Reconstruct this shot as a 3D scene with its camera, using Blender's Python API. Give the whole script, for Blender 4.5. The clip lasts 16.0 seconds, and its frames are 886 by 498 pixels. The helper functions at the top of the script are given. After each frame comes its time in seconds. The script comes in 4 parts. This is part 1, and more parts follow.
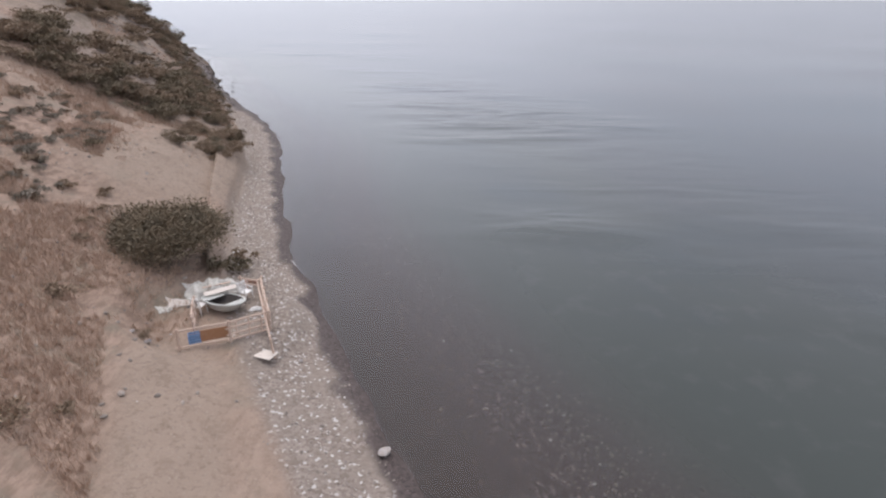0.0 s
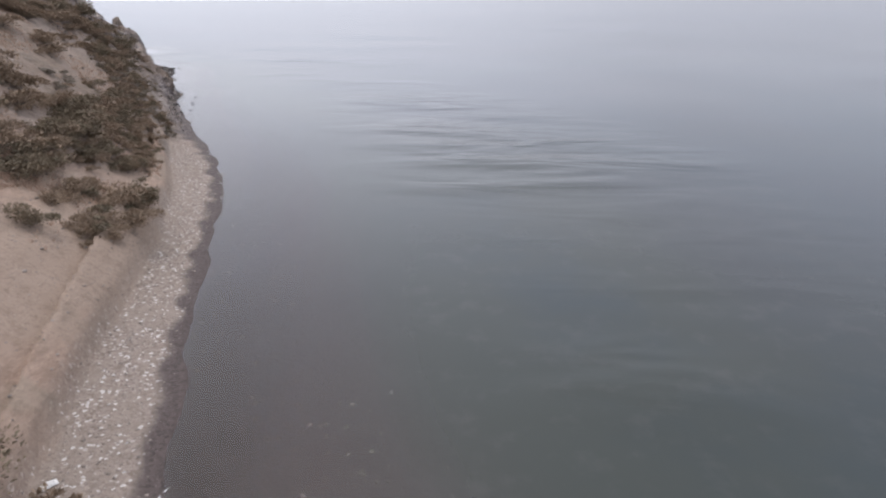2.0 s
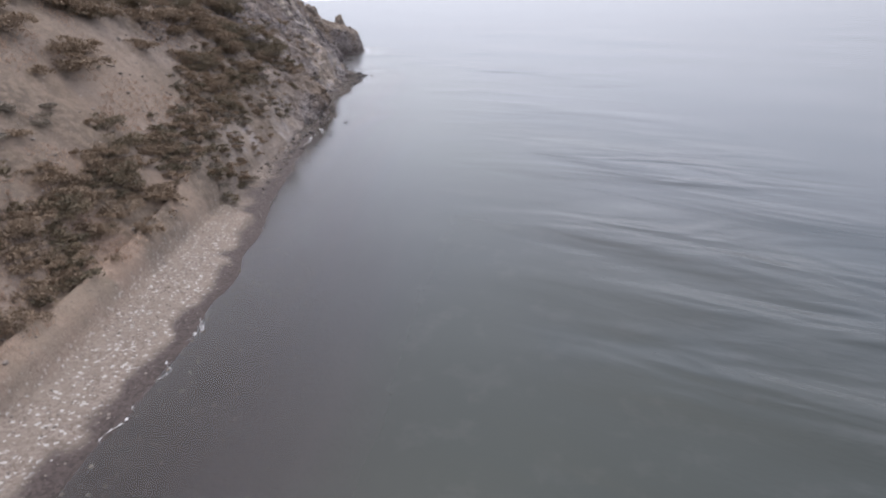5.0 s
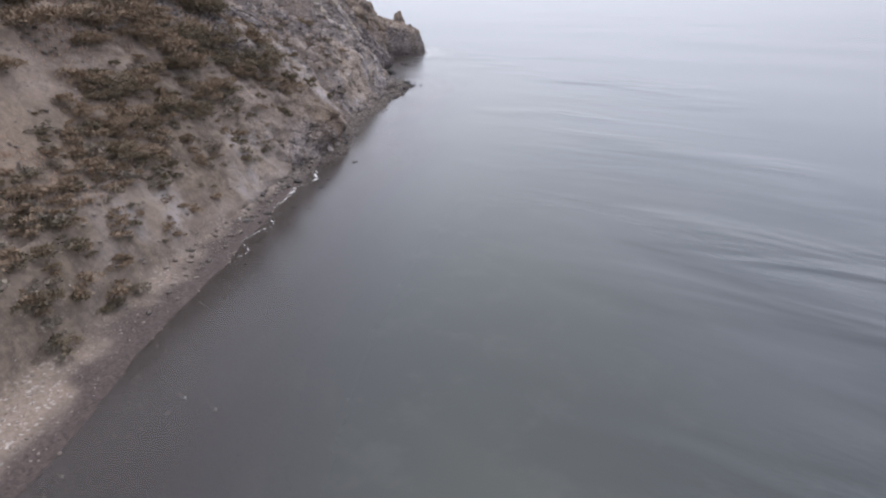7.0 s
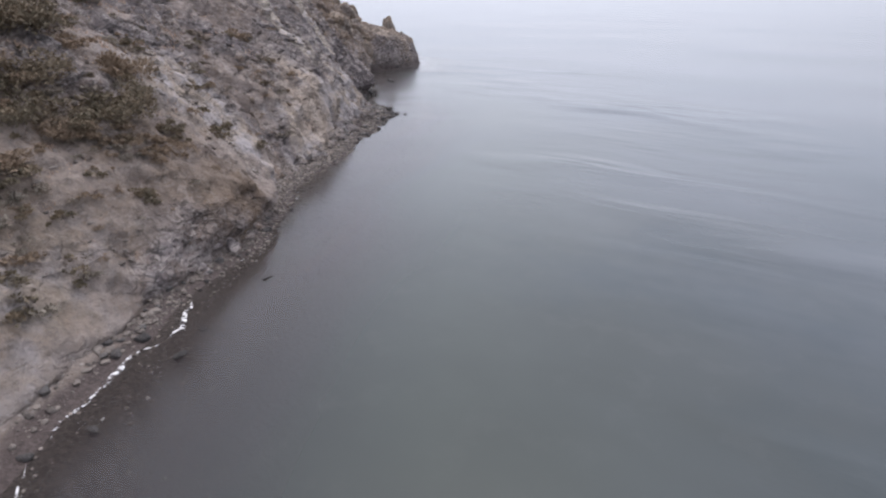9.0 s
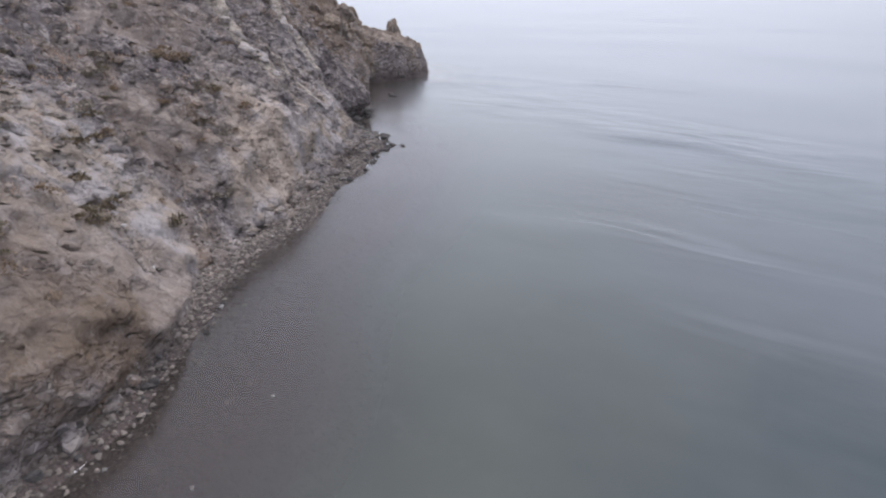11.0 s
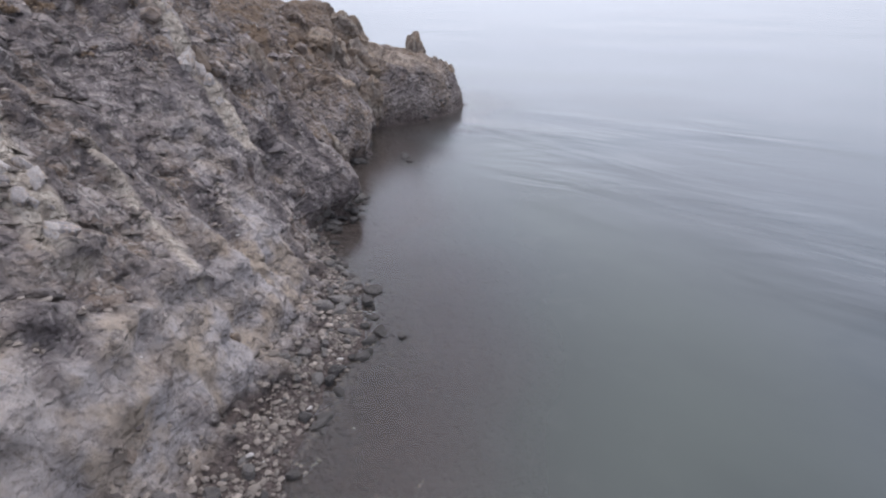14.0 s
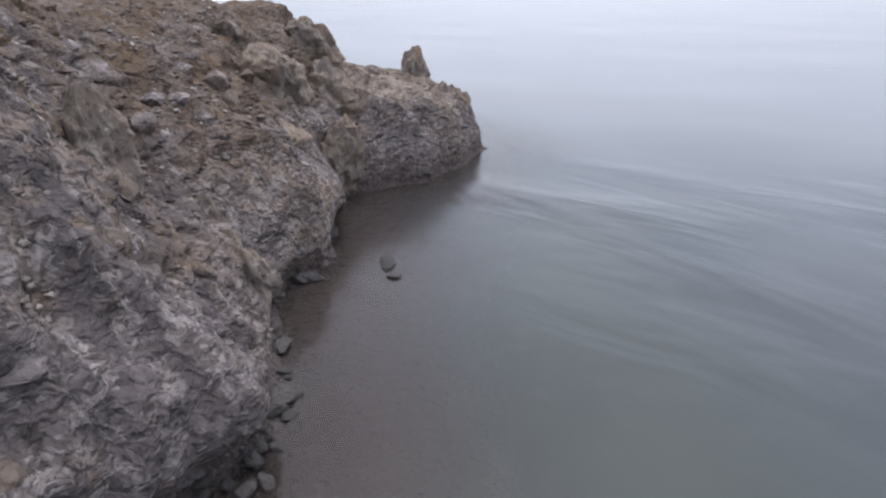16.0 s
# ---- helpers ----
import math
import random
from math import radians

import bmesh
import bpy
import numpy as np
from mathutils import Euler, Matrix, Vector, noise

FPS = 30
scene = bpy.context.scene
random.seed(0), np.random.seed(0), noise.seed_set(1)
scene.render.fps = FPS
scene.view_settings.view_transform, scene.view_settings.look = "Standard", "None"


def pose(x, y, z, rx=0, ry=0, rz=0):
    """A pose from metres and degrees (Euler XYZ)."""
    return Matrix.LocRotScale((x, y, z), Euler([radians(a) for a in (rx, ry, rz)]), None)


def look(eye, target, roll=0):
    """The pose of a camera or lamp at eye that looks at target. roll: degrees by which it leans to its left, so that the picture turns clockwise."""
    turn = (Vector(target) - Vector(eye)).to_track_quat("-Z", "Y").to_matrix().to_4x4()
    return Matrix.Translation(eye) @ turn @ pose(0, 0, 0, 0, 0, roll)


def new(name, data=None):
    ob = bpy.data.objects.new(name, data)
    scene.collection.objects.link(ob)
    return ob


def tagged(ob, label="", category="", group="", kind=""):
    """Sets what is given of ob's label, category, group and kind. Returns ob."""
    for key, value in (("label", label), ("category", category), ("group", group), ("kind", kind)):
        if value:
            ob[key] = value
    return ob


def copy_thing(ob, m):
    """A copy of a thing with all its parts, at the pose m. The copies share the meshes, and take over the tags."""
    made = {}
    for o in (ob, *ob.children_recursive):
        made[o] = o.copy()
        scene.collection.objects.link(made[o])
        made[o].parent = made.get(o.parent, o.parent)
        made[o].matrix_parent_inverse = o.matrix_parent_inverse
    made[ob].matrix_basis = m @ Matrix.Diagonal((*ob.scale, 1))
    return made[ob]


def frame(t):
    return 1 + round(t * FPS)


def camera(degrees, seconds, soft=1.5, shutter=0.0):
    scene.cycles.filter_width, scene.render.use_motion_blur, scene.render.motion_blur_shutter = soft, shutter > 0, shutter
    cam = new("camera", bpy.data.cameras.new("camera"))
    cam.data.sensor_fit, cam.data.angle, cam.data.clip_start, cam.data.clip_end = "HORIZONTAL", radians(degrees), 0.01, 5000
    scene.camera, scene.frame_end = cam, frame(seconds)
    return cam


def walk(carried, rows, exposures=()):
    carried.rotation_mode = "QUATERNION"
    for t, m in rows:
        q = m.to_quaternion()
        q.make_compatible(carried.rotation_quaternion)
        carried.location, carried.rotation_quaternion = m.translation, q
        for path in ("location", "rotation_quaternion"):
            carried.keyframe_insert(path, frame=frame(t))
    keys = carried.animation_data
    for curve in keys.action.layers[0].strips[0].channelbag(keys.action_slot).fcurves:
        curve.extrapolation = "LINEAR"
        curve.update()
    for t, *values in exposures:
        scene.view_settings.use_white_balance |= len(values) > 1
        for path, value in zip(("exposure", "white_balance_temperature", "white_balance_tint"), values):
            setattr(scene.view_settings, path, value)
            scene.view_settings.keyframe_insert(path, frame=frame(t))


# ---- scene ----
cam = camera(74.2, 16.0, soft=2.2)
PATH = [
    (0, (0.292, -0.828, 14.379), (0.266, 1.012, 13.591), 0.0),
    (0.5, (0.215, 2.856, 14.393), (0.192, 4.696, 13.606), 0.1),
    (1, (0.169, 7.006, 14.456), (0.146, 8.845, 13.668), 0.0),
    (1.5, (-0.077, 11.973, 14.308), (-0.1, 13.814, 13.522), -0.0),
    (2, (-0.036, 17.15, 14.327), (-0.062, 18.989, 13.538), -0.1),
    (2.5, (-0.099, 22.676, 14.188), (-0.127, 24.516, 13.400), -0.1),
    (3, (-0.101, 28.236, 14.169), (-0.135, 30.076, 13.383), -0.0),
    (3.5, (-0.017, 33.864, 14.114), (-0.177, 35.697, 13.326), 0.0),
    (4, (-0.169, 39.521, 14.017), (-0.464, 41.336, 13.227), -0.0),
    (4.2, (-0.051, 41.728, 14.008), (-0.45, 43.523, 13.218), -0.0),
    (6.3, (-4.49, 64.498, 13.703), (-5.447, 66.061, 12.904), -0.0),
    (6.5, (-5.238, 66.589, 13.707), (-6.197, 68.151, 12.906), -0.0),
    (7, (-7.39, 71.896, 13.696), (-8.347, 73.457, 12.892), -0.0),
    (7.5, (-9.745, 77.23, 13.602), (-10.703, 78.792, 12.799), 0.0),
    (8, (-12.598, 82.673, 13.548), (-13.561, 84.231, 12.745), -0.0),
    (8.5, (-15.467, 87.813, 13.488), (-16.436, 89.369, 12.689), 0.0),
    (9, (-17.6, 92.022, 13.783), (-18.571, 93.576, 12.983), 0.1),
    (9.2, (-18.31, 93.437, 13.88), (-19.284, 94.988, 13.078), 0.0),
    (11.3, (-26.707, 108.344, 14.302), (-27.741, 109.85, 13.488), -0.0),
    (11.5, (-27.896, 110.134, 14.295), (-28.955, 111.623, 13.48), 0.0),
    (12, (-31.029, 114.72, 14.132), (-32.087, 116.21, 13.319), 0.0),
    (12.5, (-34.299, 119.435, 14.302), (-35.357, 120.924, 13.487), -0.0),
    (13, (-37.854, 124.332, 14.542), (-38.914, 125.819, 13.725), 0.0),
    (13.5, (-41.436, 129.347, 14.826), (-42.503, 130.829, 14.008), -0.0),
    (14, (-45.002, 134.35, 14.904), (-46.1, 135.805, 14.082), -0.1),
    (14.5, (-48.624, 139.372, 14.746), (-49.734, 140.82, 13.926), 0.0),
    (15, (-52.293, 144.404, 14.542), (-53.411, 145.845, 13.721), -0.0),
    (15.5, (-55.819, 149.1, 14.358), (-56.948, 150.535, 13.541), -0.1),
    (16, (-59.667, 154.067, 14.31), (-60.798, 155.501, 13.493), 0.1),
]
walk(cam, [(t, look(eye, target, roll)) for t, eye, target, roll in PATH],
     exposures=[(0, -0.02, 6750, 11), (8, 0.08, 6600, 11), (16, 0.16, 6450, 10)])

# ---- world, sun, exposure ----
SUN_AZIMUTH = 29.0      # degrees to the left of +y
SUN_HEIGHT = 68.0
world = bpy.data.worlds.new("overcast_sky")
scene.world = world
world.use_nodes = True
wn, wl = world.node_tree.nodes, world.node_tree.links
sky = wn.new("ShaderNodeTexSky")
sky.sky_type = "NISHITA"
sky.sun_disc = False
sky.sun_elevation = radians(SUN_HEIGHT)
sky.sun_rotation = radians(-SUN_AZIMUTH)
sky.dust_density = 4.0
sky.air_density = 1.0
veil = wn.new("ShaderNodeMix")
veil.data_type = "RGBA"
veil.inputs["Factor"].default_value = 0.72
veil.inputs["B"].default_value = (8.6, 9.0, 10.6, 1.0)
wl.new(sky.outputs["Color"], veil.inputs["A"])
# the thin cloud is brighter round the hidden sun
gaze = wn.new("ShaderNodeTexCoord")
toward_sun = wn.new("ShaderNodeVectorMath")
toward_sun.operation = "DOT_PRODUCT"
toward_sun.inputs[1].default_value = (-math.sin(radians(SUN_AZIMUTH)) * math.cos(radians(SUN_HEIGHT)), math.cos(radians(SUN_AZIMUTH)) * math.cos(radians(SUN_HEIGHT)), math.sin(radians(SUN_HEIGHT)))
wl.new(gaze.outputs["Generated"], toward_sun.inputs[0])
glow = wn.new("ShaderNodeMapRange")
for key, x in zip(("From Min", "From Max", "To Min", "To Max"), (-0.5, 1.0, 0.6, 1.6)):
    glow.inputs[key].default_value = x
wl.new(toward_sun.outputs["Value"], glow.inputs["Value"])
# and brightest where it thins over the sea under the sun
LOW_GLOW = 25.0
near_sea = wn.new("ShaderNodeVectorMath")
near_sea.operation = "DOT_PRODUCT"
near_sea.inputs[1].default_value = (-math.sin(radians(SUN_AZIMUTH)) * math.cos(radians(LOW_GLOW)), math.cos(radians(SUN_AZIMUTH)) * math.cos(radians(LOW_GLOW)), math.sin(radians(LOW_GLOW)))
wl.new(gaze.outputs["Generated"], near_sea.inputs[0])
total = glow.outputs["Result"]
for reach, gain in ((52.0, 0.38), (18.0, 0.14)):
    halo = wn.new("ShaderNodeMapRange")
    halo.interpolation_type = "SMOOTHSTEP"
    for key, x in zip(("From Min", "From Max", "To Min", "To Max"), (math.cos(radians(reach)), 1.0, 0.0, gain)):
        halo.inputs[key].default_value = x
    wl.new(near_sea.outputs["Value"], halo.inputs["Value"])
    both_glows = wn.new("ShaderNodeMath")
    wl.new(total, both_glows.inputs[0]), wl.new(halo.outputs["Result"], both_glows.inputs[1])
    total = both_glows.outputs["Value"]
cloud = wn.new("ShaderNodeVectorMath")
cloud.operation = "SCALE"
wl.new(veil.outputs["Result"], cloud.inputs[0])
wl.new(total, cloud.inputs["Scale"])
wl.new(cloud.outputs["Vector"], wn["Background"].inputs["Color"])
wn["Background"].inputs["Strength"].default_value = 0.116

sun = new("sun", bpy.data.lights.new("sun", "SUN"))
sun.data.energy, sun.data.angle, sun.data.color = 0.9, radians(30), (1.0, 0.94, 0.88)
az, el = radians(SUN_AZIMUTH), radians(SUN_HEIGHT)
toward = Vector((-math.sin(az) * math.cos(el), math.cos(az) * math.cos(el), math.sin(el)))
sun.matrix_world = look(toward * 300, (0, 0, 0))


# ---- noise on arrays ----
def lattice(ix, iy, iz, seed):
    h = (ix.astype(np.int64) * 374761393 + iy.astype(np.int64) * 668265263 + iz.astype(np.int64) * 2147483647 + seed * 974634541) & 0xFFFFFFFF
    h = ((h ^ (h >> 13)) * 1274126177) & 0xFFFFFFFF
    h = ((h ^ (h >> 16)) * 2246822519) & 0xFFFFFFFF
    return ((h ^ (h >> 15)) & 0xFFFF) / 32767.5 - 1.0


def value_noise(x, y, z, seed=0):
    """Smooth noise from -1 to 1 at arrays of places."""
    x, y, z = np.broadcast_arrays(np.asarray(x, float), np.asarray(y, float), np.asarray(z, float))
    fx, fy, fz = np.floor(x), np.floor(y), np.floor(z)
    a, b, c = x - fx, y - fy, z - fz
    a, b, c = a * a * (3 - 2 * a), b * b * (3 - 2 * b), c * c * (3 - 2 * c)
    out = 0.0
    for i in (0, 1):
        for j in (0, 1):
            for k in (0, 1):
                w = (a if i else 1 - a) * (b if j else 1 - b) * (c if k else 1 - c)
                out = out + w * lattice(fx + i, fy + j, fz + k, seed)
    return out


def fbm(x, y, z=0.0, size=1.0, octaves=4, seed=0, ridged=False):
    out, amp, total = 0.0, 1.0, 0.0
    for o in range(octaves):
        s = 2.03 ** o / size
        n = value_noise(x * s + 17.3 * o, y * s - 9.1 * o, np.asarray(z) * s + 3.7 * o, seed + o)
        out = out + amp * ((1 - 2 * np.abs(n)) if ridged else n)
        total, amp = total + amp, amp * 0.5
    return out / total


def smooth(x, a, b):
    t = np.clip((x - a) / (b - a), 0, 1)
    return t * t * (3 - 2 * t)


# ---- the lie of the coast ----
ALONG, INLAND, BASE = np.array([-0.4372, 0.8994]), np.array([-0.8994, -0.4372]), np.array([6.0, 0.0])
# the waterline: metres along the coast, metres inland of the base line
SHORE = np.array([
    (-400, -30), (-80, 4), (-15, 0.7), (4, -0.4), (21, 0.1), (29, 0.0), (36, -0.4), (45, -1.6), (58, -3.9), (66, -5.4), (74, -5.7),
    (84, -5.6), (90, -4.8), (104, -4.1), (112, -3.9), (118, -3.8), (124, -4.8), (128, -4.4), (131, -3.9), (134, -3.3), (138, -3.4),
    (141.5, -4.2), (145.5, -4.6), (152, -4.4), (155, -4.9), (158.6, -4.6), (161, -4.5), (164.4, -5.1), (167, -4.0), (168.4, -3.5),
    (170, -3.6), (171, -2.2), (172.5, -0.9), (174, 0.5), (176, 1.8), (178.5, 2.0), (180.3, 1.0), (182.5, 1.5), (185, 2.4), (187.5, 3.6),
    (190.5, 5.5), (192.5, 5.6), (194.5, 4.5), (196.3, 4.5), (199, 6.2), (202.3, 7.6), (205.4, 8.2), (207.5, 7.2), (209.5, 4.9), (211, 2.8),
    (216.7, 0.7), (222.8, 0.0), (226, 2.0), (230, 6), (233, 11), (238, 22), (245, 60), (500, 320)])
# along, beach width, height behind the beach, heights 5, 9 and 14 m inland
PROFILE_BAY = [
    (-60, 4.0, .6, 1.0, 2.0, 4.2), (15, 4.0, .6, .8, 1.8, 4.0), (25, 4.2, .7, .95, 2.5, 4.8), (36, 4.0, .6, 1.3, 3.4, 6.6),
    (48, 3.4, .5, 2.0, 4.8, 7.0), (56, 3.1, .5, 2.7, 4.6, 6.8), (65, 3.8, .5, 1.5, 4.3, 8.0), (77, 4.0, .5, 1.5, 4.7, 9.0),
    (84, 3.6, .5, 2.2, 5.7, 10.0), (95, 2.6, .4, 4.3, 7.3, 12.3), (110, 1.6, .4, 4.8, 9.0, 13.5)]
PROFILE_CLIFF = [
    (123, 1.0, .3, 6.2, 10.2, 14), (130, .6, .3, 5.2, 9.3, 12.3), (141, 3.0, .7, 3.4, 7.7, 12.3), (150, 3.0, .8, 5.6, 8.3, 12.5),
    (158, 3.0, .7, 4.4, 8.0, 12.3), (166, 3.6, .7, 2.9, 7.0, 12.4), (174, 1.4, .5, 7.0, 12.5, 15), (180, .4, .3, 8.3, 13.4, 16),
    (188, .3, .5, 6.2, 10.5, 14), (195, .3, .6, 7.8, 10.6, 13), (205, .3, .5, 8.0, 11.7, 12.5), (212.5, .3, .5, 6.8, 12.4, 12.8),
    (215, .3, .5, 6.2, 7.0, 6.8), (223, .3, .5, 6.0, 5.6, 5.0), (240, .3, .5, 4.0, 3.0, 2.0)]
PROFILE = np.array(PROFILE_BAY + PROFILE_CLIFF)
SHORE_XY = BASE + SHORE[:, :1] * ALONG + SHORE[:, 1:] * INLAND


# beds of pale rock that run down the slope: from, to, half width, height
RIBS = ((-75.5, 141.0, -65.0, 140.6, 0.85, 0.8), (-69.5, 144.2, -64.6, 144.6, 0.4, 0.3), (-79.5, 153.6, -74.5, 154.3, 0.8, 0.6))


def coast(x, y):
    """Along the coast, inland of the base line, and the signed distance from the waterline."""
    x, y = np.asarray(x, float), np.asarray(y, float)
    u = (x - BASE[0]) * ALONG[0] + (y - BASE[1]) * ALONG[1]
    v = (x - BASE[0]) * INLAND[0] + (y - BASE[1]) * INLAND[1]
    best = np.full(x.shape, 1e9)
    for (ax, ay), (bx, by) in zip(SHORE_XY[:-1], SHORE_XY[1:]):
        dx, dy = bx - ax, by - ay
        t = np.clip(((x - ax) * dx + (y - ay) * dy) / (dx * dx + dy * dy), 0, 1)
        np.minimum(best, (x - ax - t * dx) ** 2 + (y - ay - t * dy) ** 2, out=best)
    return u, v, np.sqrt(best) * np.sign(v - np.interp(u, SHORE[:, 0], SHORE[:, 1]))


def rockiness(u, d):
    """How much of the slope is bare rock."""
    return smooth(u, 88, 128) * smooth(d, 0.2, 1.5)


def height(x, y):
    """The ground's height, with the coast's coordinates."""
    u, v, d = coast(x, y)
    wob = 0.5 * fbm(x, y, size=7, octaves=3, seed=5) + 0.22 * fbm(x, y, size=1.7, octaves=3, seed=6)
    d = d + wob * (0.09 + 0.6 * smooth(u, 104, 130)) * smooth(u, -30, 8)
    b, zb, z5, z9, z14 = (np.interp(u, PROFILE[:, 0], PROFILE[:, n]) for n in range(1, 6))
    sea = np.where(d > -9, 0.13 * d, -1.17 + 0.07 * (d + 9))
    sea = np.maximum(sea, -5.0)
    p = np.clip(d / b, 0, 1)
    z = np.where(d < 0, sea, zb * (0.75 * p + 0.25 * p * p))
    z = np.where(d > b, zb + (z5 - zb) * np.clip((d - b) / (5 - b), 0, 1) ** (0.9 - 0.5 * smooth(u, 184, 200)), z)
    # the little step that the sea has cut into the bank behind the beach
    cut = 0.75 * smooth(d - b, 0.0, 0.28) * (1 - smooth(d - b, 1.0, 4.0)) * smooth(u, 28, 36) * (1 - smooth(u, 90, 105))
    z = z + np.where((d > b) & (d < 5.0 + b), cut, 0)
    z = np.where(d > 5, z5 + (z9 - z5) * np.clip((d - 5) / 4, 0, 1), z)
    z = np.where(d > 9, z9 + (z14 - z9) * np.clip((d - 9) / 5, 0, 1), z)
    rise = np.where(u > 200, 0.2 * smooth(u, 230, 212), 0.62)
    z = np.where(d > 14, z14 + rise * (d - 14) / (1 + np.maximum(d - 14, 0) / 60), z)
    rock = rockiness(u, d) * smooth(d, 0.6 - 0.4 * smooth(u, 172, 180), 2.5 - 1.5 * smooth(u, 172, 180))
    grass = smooth(d, 4.5, 8)
    z = z + grass * (0.35 * fbm(x, y, size=6, octaves=4, seed=11) + 0.10 * fbm(x, y, size=0.8, octaves=2, seed=12))
    # gullies and ribs that run down the rock face
    ribs = fbm(u * 1.0 + 0.35 * d, d * 0.28, size=3.4, octaves=4, seed=21, ridged=True)
    z = z + rock * (0.9 * smooth(u, 150, 176) * fbm(x, y, size=6.5, octaves=2, seed=23) + (0.8 + 0.55 * smooth(u, 140, 175)) * ribs + 0.45 * fbm(x, y, size=1.3, octaves=4, seed=22, ridged=True) - 0.25)
    z = z + smooth(d, -9, -1) * 0.06 * fbm(x, y, size=3.0, octaves=2, seed=31)
    # the hard bed that stands out of the slope as a rib, and a lesser one beside it
    here = (x > -83) & (x < -62) & (y > 138) & (y < 157)
    if here.any():
        px, py, lift = x[here], y[here], 0
        uneven, blocky = 0.35 * fbm(px, py, size=1.1, octaves=2, seed=27), 0.75 + 0.5 * fbm(px, py, size=0.9, octaves=2, seed=28)
        for x0, y0, x1, y1, wide, tall in RIBS:
            f = np.clip(((px - x0) * (x1 - x0) + (py - y0) * (y1 - y0)) / ((x1 - x0) ** 2 + (y1 - y0) ** 2), 0, 1)
            lift = lift + tall * (1 - smooth(np.hypot(px - x0 - f * (x1 - x0), py - y0 - f * (y1 - y0)) + uneven, 0.35 * wide, wide)) * blocky
        z[here] += lift
    # the level yard of the pen
    yard = 1 - smooth(np.hypot(x + 10.0, y - 22.2), 2.7, 4.3)
    z = z * (1 - yard) + yard * (1.0 + 0.03 * fbm(x, y, size=0.7, octaves=2, seed=33))
    return z, u, v, d


def ground(x, y):
    """The ground's height at one place."""
    return float(height(np.array([x]), np.array([y]))[0][0])


def at_coast(u, d):
    """The place that lies so far along the coast and so far inland of the waterline, straight in."""
    v = float(np.interp(u, SHORE[:, 0], SHORE[:, 1])) + d
    p = BASE + u * ALONG + v * INLAND
    return float(p[0]), float(p[1])


# ---- materials ----
def material(name):
    m = bpy.data.materials.new(name)
    m.use_nodes = True
    nodes, links = m.node_tree.nodes, m.node_tree.links
    return m, nodes, links, nodes["Principled BSDF"]


class Build:
    """Short ways to lay nodes."""

    def __init__(self, nodes, links):
        self.n, self.l = nodes, links
        self.where = nodes.new("ShaderNodeNewGeometry").outputs["Position"]

    def put(self, socket, value):
        if hasattr(value, "is_output"):
            self.l.new(value, socket)
        elif isinstance(value, tuple) and len(value) == 3 and socket.type == "RGBA":
            socket.default_value = (*value, 1.0)
        else:
            socket.default_value = value

    def noise(self, scale, detail=4.0, rough=0.55, vector=None, distortion=0.0):
        t = self.n.new("ShaderNodeTexNoise")
        self.put(t.inputs["Vector"], vector or self.where)
        t.inputs["Scale"].default_value, t.inputs["Detail"].default_value = scale, detail
        t.inputs["Roughness"].default_value, t.inputs["Distortion"].default_value = rough, distortion
        return t.outputs["Fac"]

    def cells(self, scale, feature="F1", output="Distance", vector=None):
        t = self.n.new("ShaderNodeTexVoronoi")
        t.feature = feature
        self.put(t.inputs["Vector"], vector or self.where)
        t.inputs["Scale"].default_value = scale
        return t.outputs[output]

    def stretch(self, scale, turn=0.0, vector=None):
        t = self.n.new("ShaderNodeMapping")
        self.put(t.inputs["Vector"], vector or self.where)
        t.inputs["Scale"].default_value = scale
        t.inputs["Rotation"].default_value = [radians(k) for k in turn] if isinstance(turn, tuple) else (0, 0, radians(turn))
        return t.outputs["Vector"]

    def step(self, value, a, b, lo=0.0, hi=1.0):
        t = self.n.new("ShaderNodeMapRange")
        t.interpolation_type = "SMOOTHSTEP"
        self.put(t.inputs["Value"], value)
        for key, x in zip(("From Min", "From Max", "To Min", "To Max"), (a, b, lo, hi)):
            t.inputs[key].default_value = x
        return t.outputs["Result"]

    def mix(self, factor, a, b, kind="MIX"):
        t = self.n.new("ShaderNodeMix")
        t.data_type, t.blend_type = "RGBA", kind
        self.put(t.inputs["Factor"], factor), self.put(t.inputs["A"], a), self.put(t.inputs["B"], b)
        return t.outputs["Result"]

    def sum(self, a, b, kind="ADD"):
        t = self.n.new("ShaderNodeMath")
        t.operation = kind
        self.put(t.inputs[0], a), self.put(t.inputs[1], b)
        return t.outputs["Value"]

    def attribute(self, name):
        t = self.n.new("ShaderNodeAttribute")
        t.attribute_name = name
        return t.outputs["Fac"]

    def bump(self, value, strength, distance, normal=None):
        t = self.n.new("ShaderNodeBump")
        t.inputs["Strength"].default_value, t.inputs["Distance"].default_value = strength, distance
        self.put(t.inputs["Height"], value)
        if normal:
            self.put(t.inputs["Normal"], normal)
        return t.outputs["Normal"]

    def random(self):
        return self.n.new("ShaderNodeObjectInfo").outputs["Random"]

    def island(self):
        return self.n["Geometry"].outputs["Random Per Island"]


